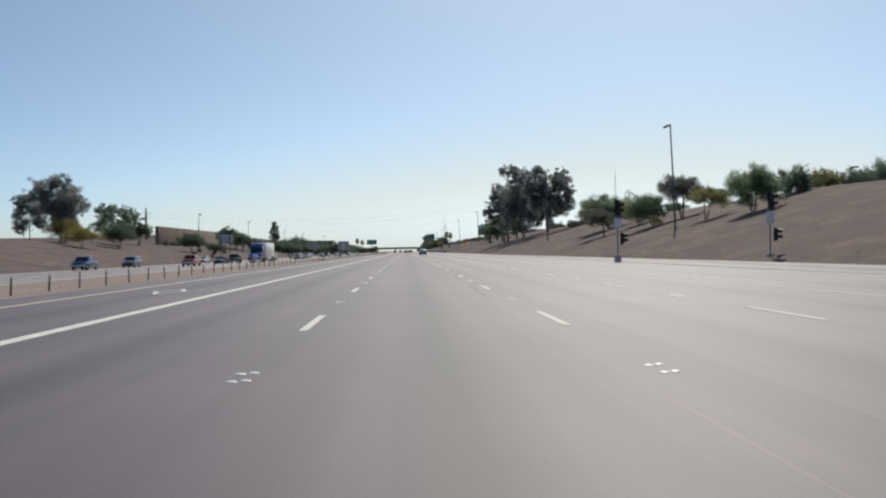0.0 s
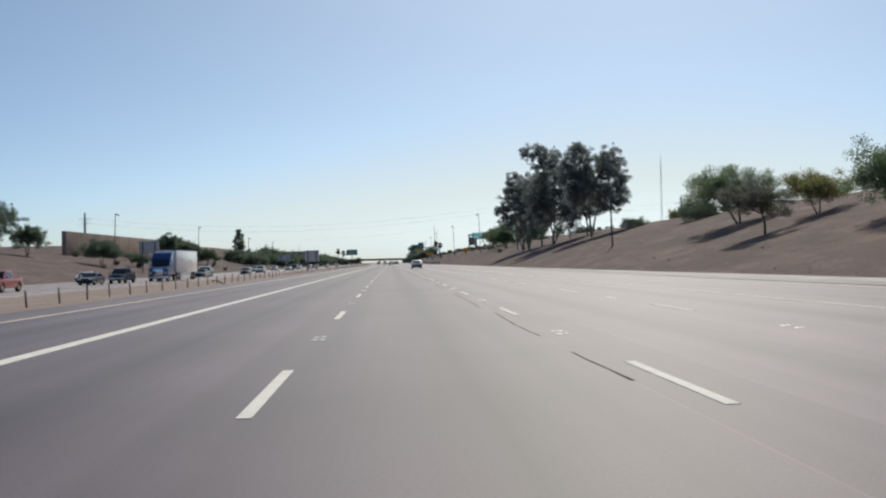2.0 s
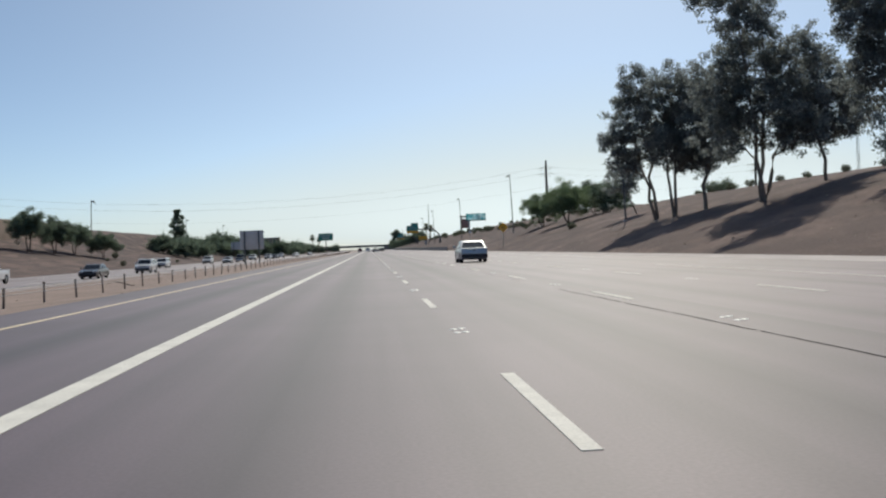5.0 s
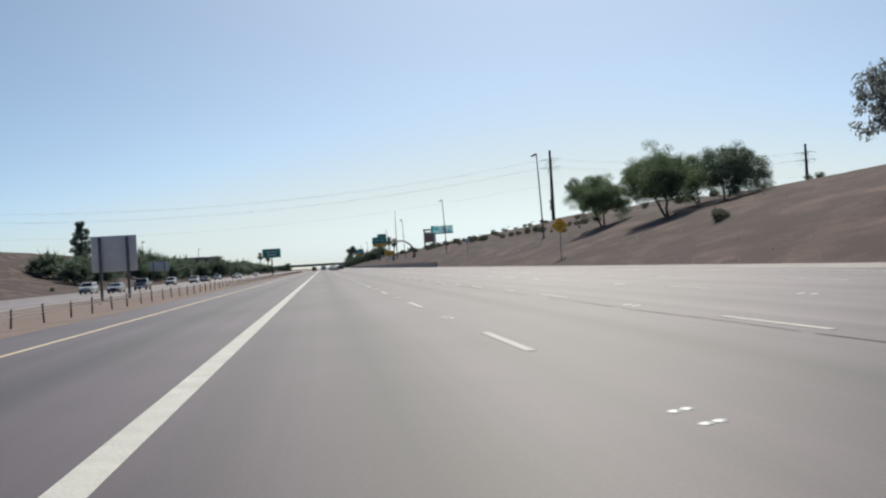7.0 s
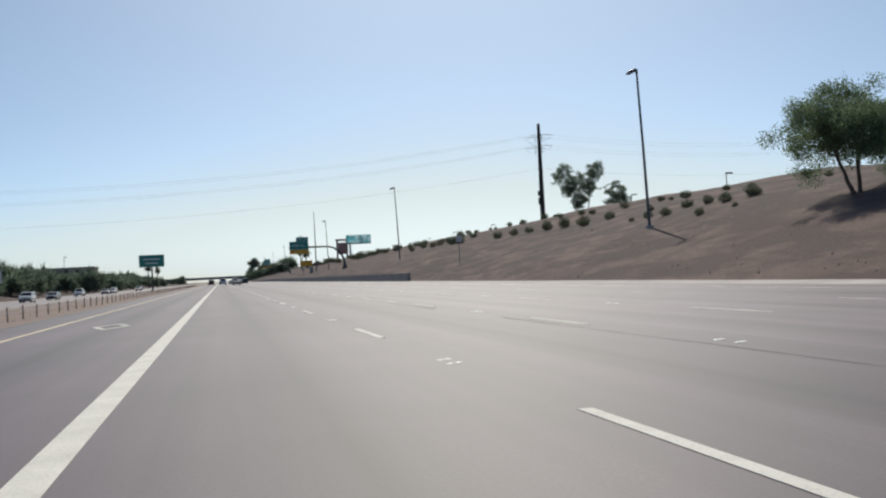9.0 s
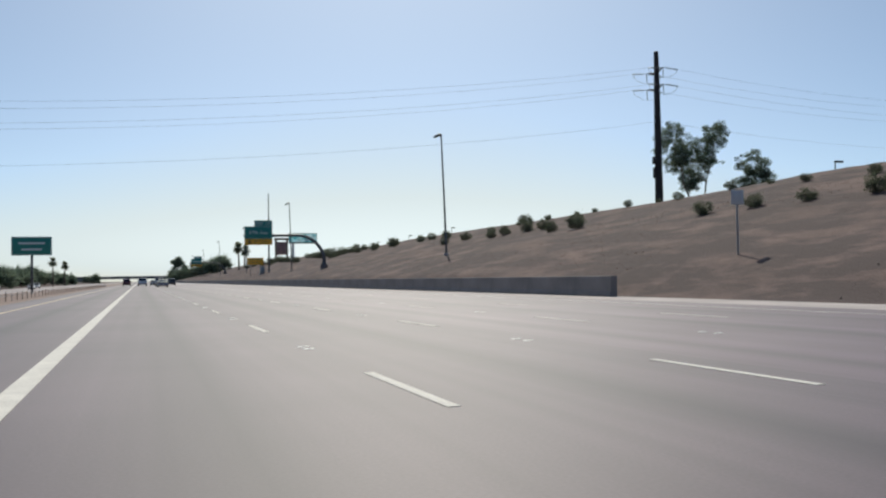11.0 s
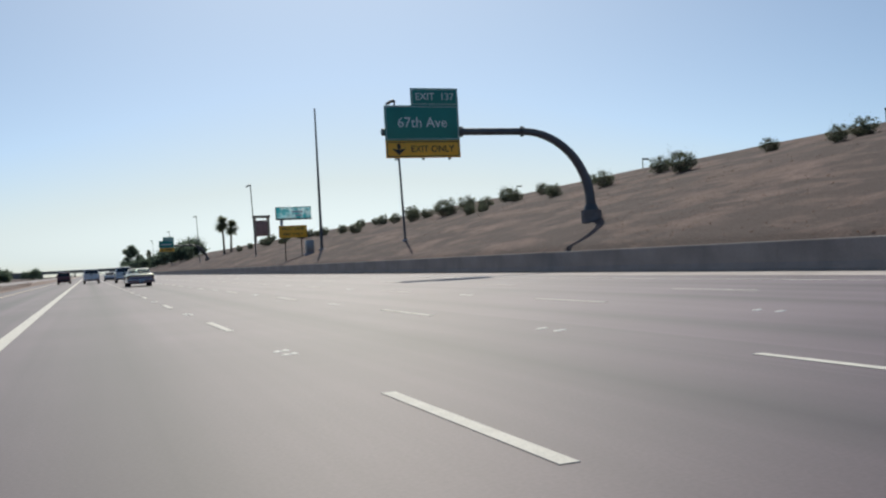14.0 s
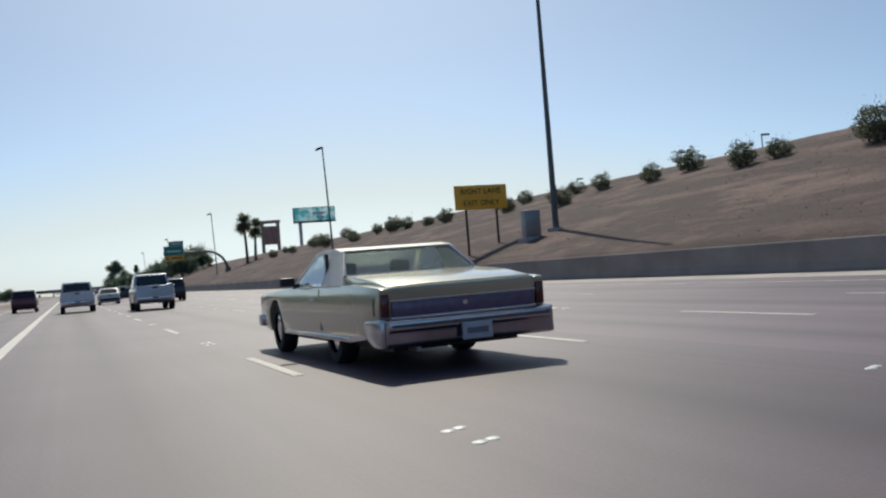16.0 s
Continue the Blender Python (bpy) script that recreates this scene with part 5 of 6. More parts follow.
def litter():
    """Loose stones and dry grass on the near bank, and on the median."""
    rng = random.Random(12)
    vs, fs = [], []
    for k in range(2300):
        if k % 5 == 0:
            x, y = rng.uniform(-13, -5.4), rng.uniform(10, 420)
            z, s = lumpy(x, y) + 0.03, rng.uniform(0.02, 0.07)
        else:
            y = rng.uniform(20, 400)
            x = foot(y) + 0.4 + 26 * rng.random() ** 1.4
            z, s = lumpy(x, y), rng.uniform(0.025, 0.08) * (1 if rng.random() < 0.97 else 2.2)
        i = len(vs)
        for d in ((1, 0, 0), (0, 1, 0), (-1, 0, 0), (0, -1, 0), (0, 0, 0.9)):
            vs.append((x + d[0] * s * rng.uniform(0.6, 1.2), y + d[1] * s * rng.uniform(0.6, 1.2), z + (d[2] * s if d[2] else -0.02)))
        fs += [(i, i + 1, i + 4), (i + 1, i + 2, i + 4), (i + 2, i + 3, i + 4), (i + 3, i, i + 4)]
    tagged(new("stones", raw_mesh("stones", vs, fs, STONES)), "loose brown stones scattered on the banks", "stones", kind="stuff")
    vs, fs = [], []
    for k in range(16000):
        y = rng.uniform(415, 690)
        x = 24.0 + 25 * rng.random()
        if noise.noise(Vector((x * 0.15, y * 0.07, 2))) + rng.uniform(-0.35, 0.35) < -0.02:
            continue
        z = lumpy(x, y)
        for _ in range(3):
            a, h = rng.uniform(0, 6.28), rng.uniform(0.01, 0.04)
            ox, oy = rng.uniform(-0.1, 0.1), rng.uniform(-0.1, 0.1)
            i = len(vs)
            vs += [(x + ox - 0.035 * math.cos(a), y + oy - 0.035 * math.sin(a), z - 0.02), (x + ox + 0.035 * math.cos(a), y + oy + 0.035 * math.sin(a), z - 0.02),
                   (x + ox + rng.uniform(-0.14, 0.14), y + oy + rng.uniform(-0.14, 0.14), z + h)]
            fs.append((i, i + 1, i + 2))
    tagged(new("dry_grass", raw_mesh("dry_grass", vs, fs, STRAW)), "sparse dry straw-coloured grass on the bank", "grass", kind="stuff")


litter()


# ---- vehicles ----
def paint(name, color, metal=0.3):
    return material(name, color, 0.32, metal, stain=0.07, stain_size=0.6, coat=0.7)


def wheel(parent, x, y, r, w, cap=ALLOY):
    s = 1 if x > 0 else -1
    bm = bmesh.new()
    prof = [(-w / 2, r * 0.62), (-w / 2, r * 0.93), (-w / 2 + 0.03, r), (w / 2 - 0.03, r), (w / 2, r * 0.93), (w / 2, r * 0.62)]
    n = 24
    rings = [[bm.verts.new((px, math.cos(a) * pr, math.sin(a) * pr)) for px, pr in prof] for a in np.linspace(0, 2 * math.pi, n, False)]
    for i in range(n):
        for k in range(len(prof) - 1):
            bm.faces.new((rings[i][k], rings[i][k + 1], rings[(i + 1) % n][k + 1], rings[(i + 1) % n][k]))
    ob = part("wheel", bm, RUBBER, parent)
    ob.location = (x, y, r)
    b = tube(bmesh.new(), [(-w * 0.42, 0, 0), (w * 0.32, 0, 0), (w * 0.4, 0, 0), (w * 0.44, 0, 0)], [r * 0.63, r * 0.63, r * 0.5, r * 0.2], 20)
    if s < 0:
        bmesh.ops.scale(b, vec=(-1, 1, 1), verts=b.verts)
    part("rim", b, cap, ob)


def body_profile(p):
    """The side outline of the lower body, with round wheel arches, from the rear along the bottom to the front and back over the top."""
    pts = [(p["rear"][0][0] + 0.06, p["sill"])]
    for yc in (p["axles"][0], p["axles"][1]):
        ar = p["arch"]
        a0 = math.asin(max(-1, min(1, (p["sill"] - p["r"]) / ar)))
        pts += [(yc - ar * math.cos(a), p["r"] + ar * math.sin(a)) for a in np.linspace(a0, math.pi - a0, 13)]
    return pts + p["front"] + p["rear"][::-1]


def vehicle(m, name, label, p, mat, category="car", group="traffic"):
    """A car, built nose to +y on its tyres from a table of sizes."""
    t = thing(name, m, label, category, group)
    W = p["w"] / 2
    y_lo, y_hi = p["rear"][0][0], p["front"][0][0]

    def half(y, z):
        end = min(1.0, (min(y - y_lo, y_hi - y) + 0.06) / 0.55)
        return W * (0.9 + 0.1 * math.sin(end * math.pi / 2)) * (1.0 if z < p["belt"] - 0.12 else 0.965)

    part("body", prism(bmesh.new(), body_profile(p), half, 0.035), mat, t)
    # underside, so that no daylight shows between the arches
    part("underbody", box(bmesh.new(), -W + 0.22, W - 0.22, y_lo + 0.25, y_hi - 0.25, p["sill"] - 0.06, p["belt"] - 0.25), BLACK, t, smooth=False)
    zb, zr = p["belt"] - 0.03, p["roof"]
    (yb0, yb1), (yr0, yr1) = p["cab"], p["top"]          # rear and front ends at the belt and at the roof

    def cabin_half(y, z):
        return W * (0.955 - 0.17 * (z - zb) / (zr - zb) * p.get("lean", 1.0))

    prof = [(yb0, zb), (yb1, zb), (yr1, zr - 0.05), (yr1 - 0.25, zr), (yr0 + 0.25, zr), (yr0, zr - 0.05)]
    part("cabin", prism(bmesh.new(), prof, cabin_half, 0.03), mat, t)

    def on_end(yb, yr, f):
        return (yb + (yr - yb) * f, zb + (zr - 0.05 - zb) * f)

    for nm, yb, yr, out in (("rear_window", yb0, yr0, -1), ("windscreen", yb1, yr1, 1)):
        (ya, za), (yc, zc) = on_end(yb, yr, 0.14), on_end(yb, yr, 0.9)
        wa, wc = cabin_half(0, za) - 0.1, cabin_half(0, zc) - 0.12
        o = out * 0.004
        c = [(-wa, ya + o, za), (wa, ya + o, za), (wc, yc + o, zc), (-wc, yc + o, zc)]
        part(nm, slab(bmesh.new(), c if out < 0 else c[::-1], 0.008), TINTED, t, smooth=False)
    for s in (-1, 1):
        cuts = p["panes"]
        for a, b in zip(cuts, cuts[1:]):
            def at(f, z):
                lo, hi = on_end(yb0, yr0, z)[0] + 0.1, on_end(yb1, yr1, z)[0] - 0.1
                return lo + (hi - lo) * f
            z0, z1 = 0.12, 0.86
            c = []
            for f, z in ((a, z0), (b, z0), (b, z1), (a, z1)):
                zz = zb + (zr - 0.05 - zb) * z
                c.append((s * (cabin_half(0, zz) + 0.003), at(f, z) + (0.035 if f == a else -0.035), zz))
            part("side_window", slab(bmesh.new(), c if s > 0 else c[::-1], 0.008), TINTED, t, smooth=False)
        wy = yb1 - 0.25
        part("mirror", box(bmesh.new(), s * (W + 0.03), s * (W + 0.22), wy - 0.06, wy + 0.06, p["belt"] + 0.02, p["belt"] + 0.18, 0.02), p.get("mirror", mat), t)
        for hy in p.get("handles", (0.0,)):
            part("door_handle", box(bmesh.new(), s * (W * 0.985), s * (W * 0.985 + 0.035), hy - 0.09, hy + 0.09, p["belt"] - 0.2, p["belt"] - 0.16, 0.008), p.get("trim", mat), t)
        for y in p["axles"]:
            wheel(t, s * (W - 0.13), y, p["r"], p.get("tw", 0.22), p.get("cap", ALLOY))
        lz, lh, lw = p["tail"]
        part("tail_light", box(bmesh.new(), s * (W * 0.88 - lw), s * W * 0.9, y_lo - 0.015, y_lo + 0.12, lz, lz + lh, 0.012), RED_LENS, t)
        fz = p.get("head", 0.62)
        part("headlight", box(bmesh.new(), s * (W * 0.5), s * W * 0.88, y_hi - 0.1, y_hi + 0.015, fz, fz + 0.15, 0.015), LENS, t)
    bz = p["bumper"]
    for nm, y, o in (("rear_bumper", y_lo, -1), ("front_bumper", y_hi, 1)):
        b = box(bmesh.new(), -W * 0.93, W * 0.93, y + o * 0.1, y - o * 0.15, bz, bz + 0.2, 0.03)
        part(nm, b, p.get("bumper_mat", BLACK), t)
    pl = part("number_plate", box(bmesh.new(), -0.16, 0.16, y_lo - 0.03 - p.get("plate_out", 0), y_lo - 0.01, p["plate"], p["plate"] + 0.15), PLATE, t, smooth=False)
    part("plate_bar", box(bmesh.new(), -0.11, 0.11, y_lo - 0.036 - p.get("plate_out", 0), y_lo - 0.031 - p.get("plate_out", 0), p["plate"] + 0.05, p["plate"] + 0.1), SIGN_BLACK, pl, smooth=False)
    gb = box(bmesh.new(), -W * 0.46, W * 0.46, y_hi - 0.05, y_hi + 0.02, p.get("head", 0.62) - 0.06, p.get("head", 0.62) + 0.14, 0.015)
    part("grille", gb, BLACK, t)
    if p.get("bed"):
        y0, y1 = p["bed"]
        b = box(bmesh.new(), -W + 0.12, W - 0.12, y0, y1, p["belt"] - 0.02, p["belt"] + 0.012)
        part("bed_floor", b, BLACK, t, smooth=False)
        for s in (-1, 1):
            part("bed_rail", box(bmesh.new(), s * (W - 0.13), s * (W - 0.03), y0 - 0.1, y1, p["belt"] + 0.004, p["belt"] + 0.1, 0.015), mat, t)
        gate = part("tailgate", box(bmesh.new(), -W + 0.16, W - 0.16, y_lo - 0.03, y_lo + 0.07, p["belt"] - 0.42, p["belt"] + 0.09, 0.015), mat, t)
        part("handle", box(bmesh.new(), -0.13, 0.13, y_lo - 0.045, y_lo - 0.032, p["belt"] - 0.06, p["belt"] + 0.03, 0.005), BLACK, gate)
        part("crease", box(bmesh.new(), -W + 0.25, W - 0.25, y_lo - 0.036, y_lo - 0.031, p["belt"] - 0.2, p["belt"] - 0.185), BLACK, gate, smooth=False)
        part("brake_light", box(bmesh.new(), -0.12, 0.12, p["top"][0] - 0.03, p["top"][0] + 0.04, p["roof"] - 0.1, p["roof"] - 0.05, 0.01), RED_LENS, t)
    return t


SEDAN = dict(w=1.8, sill=0.24, r=0.32, arch=0.37, axles=(-1.35, 1.4), belt=0.93, roof=1.43, cab=(-1.75, 1.0), top=(-1.0, 0.25), panes=(0.02, 0.5, 0.98),
             front=[(2.3, 0.3), (2.33, 0.55), (2.25, 0.7), (1.3, 0.9), (1.0, 0.93)], rear=[(-2.28, 0.3), (-2.33, 0.6), (-2.28, 0.92), (-1.75, 0.96)], tail=(0.68, 0.16, 0.3), bumper=0.34, plate=0.72, handles=(-0.55, 0.35))
SUV = dict(w=1.86, sill=0.3, r=0.36, arch=0.42, axles=(-1.35, 1.35), belt=1.08, roof=1.72, cab=(-2.15, 1.15), top=(-1.9, 0.45), panes=(0.02, 0.3, 0.62, 0.98), lean=0.8,
           front=[(2.2, 0.38), (2.25, 0.7), (2.15, 0.92), (1.4, 1.06), (1.15, 1.08)], rear=[(-2.2, 0.36), (-2.26, 0.7), (-2.22, 1.05), (-2.15, 1.08)], tail=(0.85, 0.35, 0.16), bumper=0.42, plate=0.8, head=0.72, handles=(-0.6, 0.35))
PICKUP = dict(w=1.95, sill=0.42, r=0.4, arch=0.47, axles=(-1.75, 1.75), belt=1.16, roof=1.86, cab=(-0.75, 1.45), top=(-0.6, 0.75), panes=(0.02, 0.48, 0.98), lean=0.9, tw=0.26,
              front=[(2.75, 0.5), (2.8, 0.8), (2.72, 1.05), (1.7, 1.14), (1.45, 1.16)], rear=[(-2.75, 0.5), (-2.8, 0.7), (-2.79, 1.14), (-2.7, 1.16)], tail=(0.86, 0.36, 0.14), bumper=0.52, plate=0.58, plate_out=0.09,
              bumper_mat=CHROME, bed=(-2.68, -0.8), head=0.82, handles=(-0.1, 0.7))
WHITE = paint("white_car_paint", (0.72, 0.72, 0.72), 0.0)
SILVER = paint("silver_car_paint", (0.45, 0.46, 0.48), 0.55)
RED = paint("maroon_car_paint", (0.14, 0.02, 0.025), 0.2)
BRIGHT_RED = paint("red_car_paint", (0.35, 0.03, 0.03), 0.1)
BLUE = paint("blue_car_paint", (0.03, 0.07, 0.2), 0.3)
CHARCOAL = paint("charcoal_car_paint", (0.04, 0.04, 0.045), 0.4)
GREYBLUE = paint("grey_blue_car_paint", (0.16, 0.19, 0.24), 0.5)


def scaled(p, **k):
    return {**p, **k}


# our own direction
vehicle(pose(1.9, 600.6, 0), "pickup_truck", "white pickup truck with a chrome rear bumper", PICKUP, WHITE, "pickup truck")
vehicle(pose(5.45, 590.4, 0), "pickup_truck", "silver pickup truck with a chrome rear bumper", PICKUP, SILVER, "pickup truck")
vehicle(pose(4.75, 628.0, 0), "sedan", "white compact sedan on the freeway", SEDAN, WHITE)
vehicle(pose(-1.75, 619.5, 0), "suv", "maroon compact utility car in the carpool lane", SUV, RED)
vehicle(pose(8.75, 613.8, 0), "suv", "dark charcoal utility car beside the pickup", SUV, CHARCOAL)
vehicle(pose(7.6, 652.0, 0), "hatchback", "small dark car further along the lane", scaled(SUV, roof=1.58), CHARCOAL)
vehicle(pose(1.6, 700.0, 0), "sedan", "white sedan far ahead in the lane", SEDAN, WHITE)
vehicle(pose(9.3, 229.0, 0), "sedan", "pale silver sedan in the next lane", SEDAN, SILVER)

# coming the other way
OPP = ((-37.4, 126.8, PICKUP, BLUE, "pickup_truck", "dark blue pickup truck on the opposite carriageway"),
       (-37.2, 147.6, SUV, GREYBLUE, "suv", "grey-blue utility car on the opposite carriageway"),
       (-37.2, 200, SEDAN, WHITE, "sedan", "white sedan on the opposite carriageway"),
       (-37.0, 262, SUV, BRIGHT_RED, "suv", "red utility car on the opposite carriageway"),
       (-28.2, 148.3, PICKUP, BRIGHT_RED, "pickup_truck", "red pickup truck on the opposite carriageway"),
       (-29.0, 175.6, SEDAN, CHARCOAL, "sedan", "black sedan on the opposite carriageway"),
       (-28.0, 184.5, PICKUP, CHARCOAL, "pickup_truck", "dark pickup truck on the opposite carriageway"),
       (-26.9, 228, SEDAN, CHARCOAL, "sedan", "black sedan on the opposite carriageway"),
       (-28.2, 238.5, SUV, CHARCOAL, "suv", "black utility car on the opposite carriageway"),
       (-31.0, 252.2, PICKUP, WHITE, "pickup_truck", "white pickup truck on the opposite carriageway"),
       (-24.6, 262, SEDAN, CHARCOAL, "sedan", "black sedan on the opposite carriageway"),
       (-24.6, 284, SUV, WHITE, "suv", "white utility car on the opposite carriageway"),
       (-32.6, 318, SEDAN, SILVER, "sedan", "silver sedan on the opposite carriageway"),
       (-32.6, 331, SUV, WHITE, "suv", "white utility car on the opposite carriageway"),
       (-27.8, 373.2, SEDAN, SILVER, "sedan", "silver sedan on the opposite carriageway"),
       (-27.4, 391, PICKUP, CHARCOAL, "pickup_truck", "dark grey pickup truck on the opposite carriageway"),
       (-33, 379, SUV, WHITE, "suv", "white utility car on the opposite carriageway"),
       (-31.2, 445, SUV, WHITE, "suv", "white utility car on the opposite carriageway"),
       (-28.6, 462.3, SUV, WHITE, "suv", "white utility car on the opposite carriageway"),
       (-28.8, 487, SEDAN, CHARCOAL, "sedan", "black sedan on the opposite carriageway"),
       (-32.4, 512, SEDAN, BLUE, "sedan", "blue sedan on the opposite carriageway"),
       (-32.2, 546, PICKUP, WHITE, "pickup_truck", "white pickup truck on the opposite carriageway"),
       (-28.6, 567, SEDAN, SILVER, "sedan", "silver sedan on the opposite carriageway"),
       (-29.2, 590, SEDAN, WHITE, "sedan", "white sedan on the opposite carriageway"),
       (-32.4, 625, SUV, SILVER, "suv", "silver utility car on the opposite carriageway"),
       (-28.4, 668, SEDAN, WHITE, "sedan", "white sedan on the opposite carriageway"),
       (-32, 720, PICKUP, WHITE, "pickup_truck", "white pickup truck on the opposite carriageway"))
for x, y, kind_of, mat, nm, lab in OPP:
    vehicle(pose(x, y, -FAR_DROP, 0, 0, 180), nm, lab, kind_of, mat, "pickup truck" if kind_of is PICKUP else "car", "oncoming traffic")


def semi_truck(x, y):
    t = thing("semi_truck", pose(x, y, -FAR_DROP, 0, 0, 180), "blue semi truck pulling a white box trailer", "truck", "oncoming traffic")
    b = bmesh.new()
    prism(b, [(4.2, 0.5), (4.3, 0.9), (4.2, 1.75), (2.9, 2.0), (2.45, 2.9), (1.6, 3.75), (0.2, 3.85), (0.2, 0.9), (3.1, 0.9), (3.1, 0.5)], 1.2, 0.05)
    cabm = part("cab", b, paint("semi_blue", (0.02, 0.06, 0.22), 0.1), t)
    part("windscreen", slab(bmesh.new(), [(1.05, 2.9, 2.05), (-1.05, 2.9, 2.05), (-1.0, 2.52, 2.85), (1.0, 2.52, 2.85)], 0.06), TINTED, cabm, smooth=False)
    for s in (-1, 1):
        part("side_window", box(bmesh.new(), s * 1.19, s * 1.215, 1.3, 2.4, 2.0, 2.75), TINTED, cabm, smooth=False)
        part("headlight", box(bmesh.new(), s * 0.75, s * 1.1, 4.2, 4.33, 1.0, 1.25, 0.02), LENS, cabm)
        part("mirror", box(bmesh.new(), s * 1.3, s * 1.5, 2.6, 2.75, 1.9, 2.7, 0.03), CHROME, cabm)
        for y in (3.5, 0.0, -1.3, -11.2, -12.5):
            wheel(t, s * 1.05, y, 0.5, 0.32)
    part("grille", box(bmesh.new(), -0.6, 0.6, 4.2, 4.32, 0.8, 1.7, 0.03), CHROME, cabm)
    part("front_bumper", box(bmesh.new(), -1.2, 1.2, 4.2, 4.45, 0.4, 0.75, 0.05), CHROME, t)
    part("chassis", box(bmesh.new(), -0.45, 0.45, -13.4, 3.4, 0.65, 0.95), BLACK, t, smooth=False)
    tr = part("trailer", box(bmesh.new(), -1.3, 1.3, -13.8, -0.35, 1.1, 4.05, 0.05), WHITE, t)
    part("side_skirt", box(bmesh.new(), -1.25, 1.25, -9.6, -3.0, 0.55, 1.1), SIGN_BACK, tr, smooth=False)


semi_truck(-24.7, 193.0)


# ---- the gold coupe ----
def gold_coupe(m):
    t = thing("coupe", m, "pale gold vintage two-door coupe with cream vinyl roof and chrome bumpers", "car", "traffic")
    GOLD = material("gold_metallic_paint", (0.56, 0.52, 0.36), 0.24, 0.5, stain=0.08, stain_size=0.5, coat=0.8)
    CREAM = material("cream_vinyl", (0.8, 0.77, 0.67), 0.5, grain=0.06, grain_size=0.02, bump=0.1)
    BAND = material("dark_tail_band", (0.17, 0.13, 0.2), 0.25, 0.2, stain=0.2, stain_size=0.1)
    STEEL = material("dull_chrome", (0.46, 0.46, 0.5), 0.2, 1.0, stain=0.15, stain_size=0.3)
    SEAT = material("seat_vinyl", (0.1, 0.1, 0.09), 0.7, grain=0.1, grain_size=0.05)
    GLASS = bpy.data.materials.new("car_glass")
    GLASS.use_nodes = True
    pb = GLASS.node_tree.nodes["Principled BSDF"]
    pb.inputs["Base Color"].default_value = (0.6, 0.72, 0.78, 1)
    pb.inputs["Roughness"].default_value, pb.inputs["Transmission Weight"].default_value, pb.inputs["IOR"].default_value = 0.02, 1.0, 1.45
    W, belt, roof = 0.985, 0.93, 1.405
    ylo, yhi = -2.9, 2.95
    r, axles, sill = 0.36, (-0.92, 1.88), 0.3
    # lower body: flat sides, sharp fender edges, skirted rear wheels
    bot = [(ylo + 0.12, 0.44), (ylo + 0.5, 0.36), (-1.75, sill)]
    a0 = math.asin((sill - r) / 0.43)
    bot += [(axles[1] - 0.43 * math.cos(a), r + 0.43 * math.sin(a)) for a in np.linspace(a0, math.pi - a0, 13)]
    prof = bot + [(yhi - 0.05, sill + 0.06), (yhi, 0.5), (yhi, 0.82), (yhi - 0.08, 0.86), (1.1, 0.93), (0.9, belt), (-1.35, belt), (-1.7, 0.95), (-2.3, 0.94), (ylo + 0.03, 0.905), (ylo, 0.87), (ylo + 0.03, 0.66), (ylo + 0.06, 0.5)]

    def half(y, z):
        k = min(1.0, (min(y - ylo, yhi - y) + 0.1) / 0.8)
        barrel = 0.034 * ((z - 0.7) / 0.36) ** 2                     # flanks swell gently towards a crease
        return W * (0.975 + 0.025 * math.sin(k * math.pi / 2)) * (1.0 - barrel - (0.006 if z > 0.71 else 0.0))

    part("body", prism(bmesh.new(), prof, half, 0.028), GOLD, t)
    part("underbody", box(bmesh.new(), -0.74, 0.74, ylo + 0.3, yhi - 0.3, 0.22, 0.5), BLACK, t, smooth=False)
    # raised deck lid with a crease down the middle, and the bonnet
    b = bmesh.new()
    prism(b, [(ylo + 0.07, 0.88), (ylo + 0.09, 0.925), (-2.3, 0.995), (-1.72, 1.042), (-1.3, 1.065), (-1.24, 0.93)], 0.85, 0.035)
    part("boot_lid", b, GOLD, t)
    b = bmesh.new()
    prism(b, [(1.05, 0.92), (1.06, 0.955), (2.0, 0.93), (yhi - 0.14, 0.885), (yhi - 0.14, 0.84)], 0.74, 0.012)
    part("bonnet", b, GOLD, t)
    # roof and pillars
    zb = belt - 0.01

    def ch(z):
        return W * (0.94 - 0.2 * (z - zb) / (roof - zb))

    yb0, yb1, yr0, yr1 = -1.52, 0.95, -0.92, 0.18
    b = bmesh.new()
    prism(b, [(yr0 - 0.03, roof - 0.075), (yr0 + 0.02, roof - 0.035), (yr0 + 0.3, roof), (yr1 - 0.3, roof), (yr1 - 0.02, roof - 0.03), (yr1 + 0.02, roof - 0.065)],
          lambda y, z: ch(z), 0.02)
    part("roof", b, CREAM, t, "cream vinyl roof")
    zt = roof - 0.06
    for s in (-1, 1):
        # wide quarter pillar, thin windscreen pillar
        b = bmesh.new()
        c = [(s * ch(zb), yb0 + 0.02, zb), (s * ch(zb), -0.62, zb), (s * ch(zt), -0.5, zt), (s * ch(zt), yr0 - 0.02, zt)]
        slab(b, c if s < 0 else c[::-1], 0.07)
        part("quarter_panel", b, CREAM, t, "cream vinyl quarter panel", smooth=False)
        part("pillar", tube(bmesh.new(), [(s * (ch(zb) - 0.03), yb1, zb), (s * (ch(zt) - 0.03), yr1, zt)], 0.033, 6), CREAM, t)
        part("door_pillar", box(bmesh.new(), s * (ch(1.1) - 0.04), s * (ch(1.1) - 0.005), -0.62, -0.55, zb, zt), BLACK, t, smooth=False)
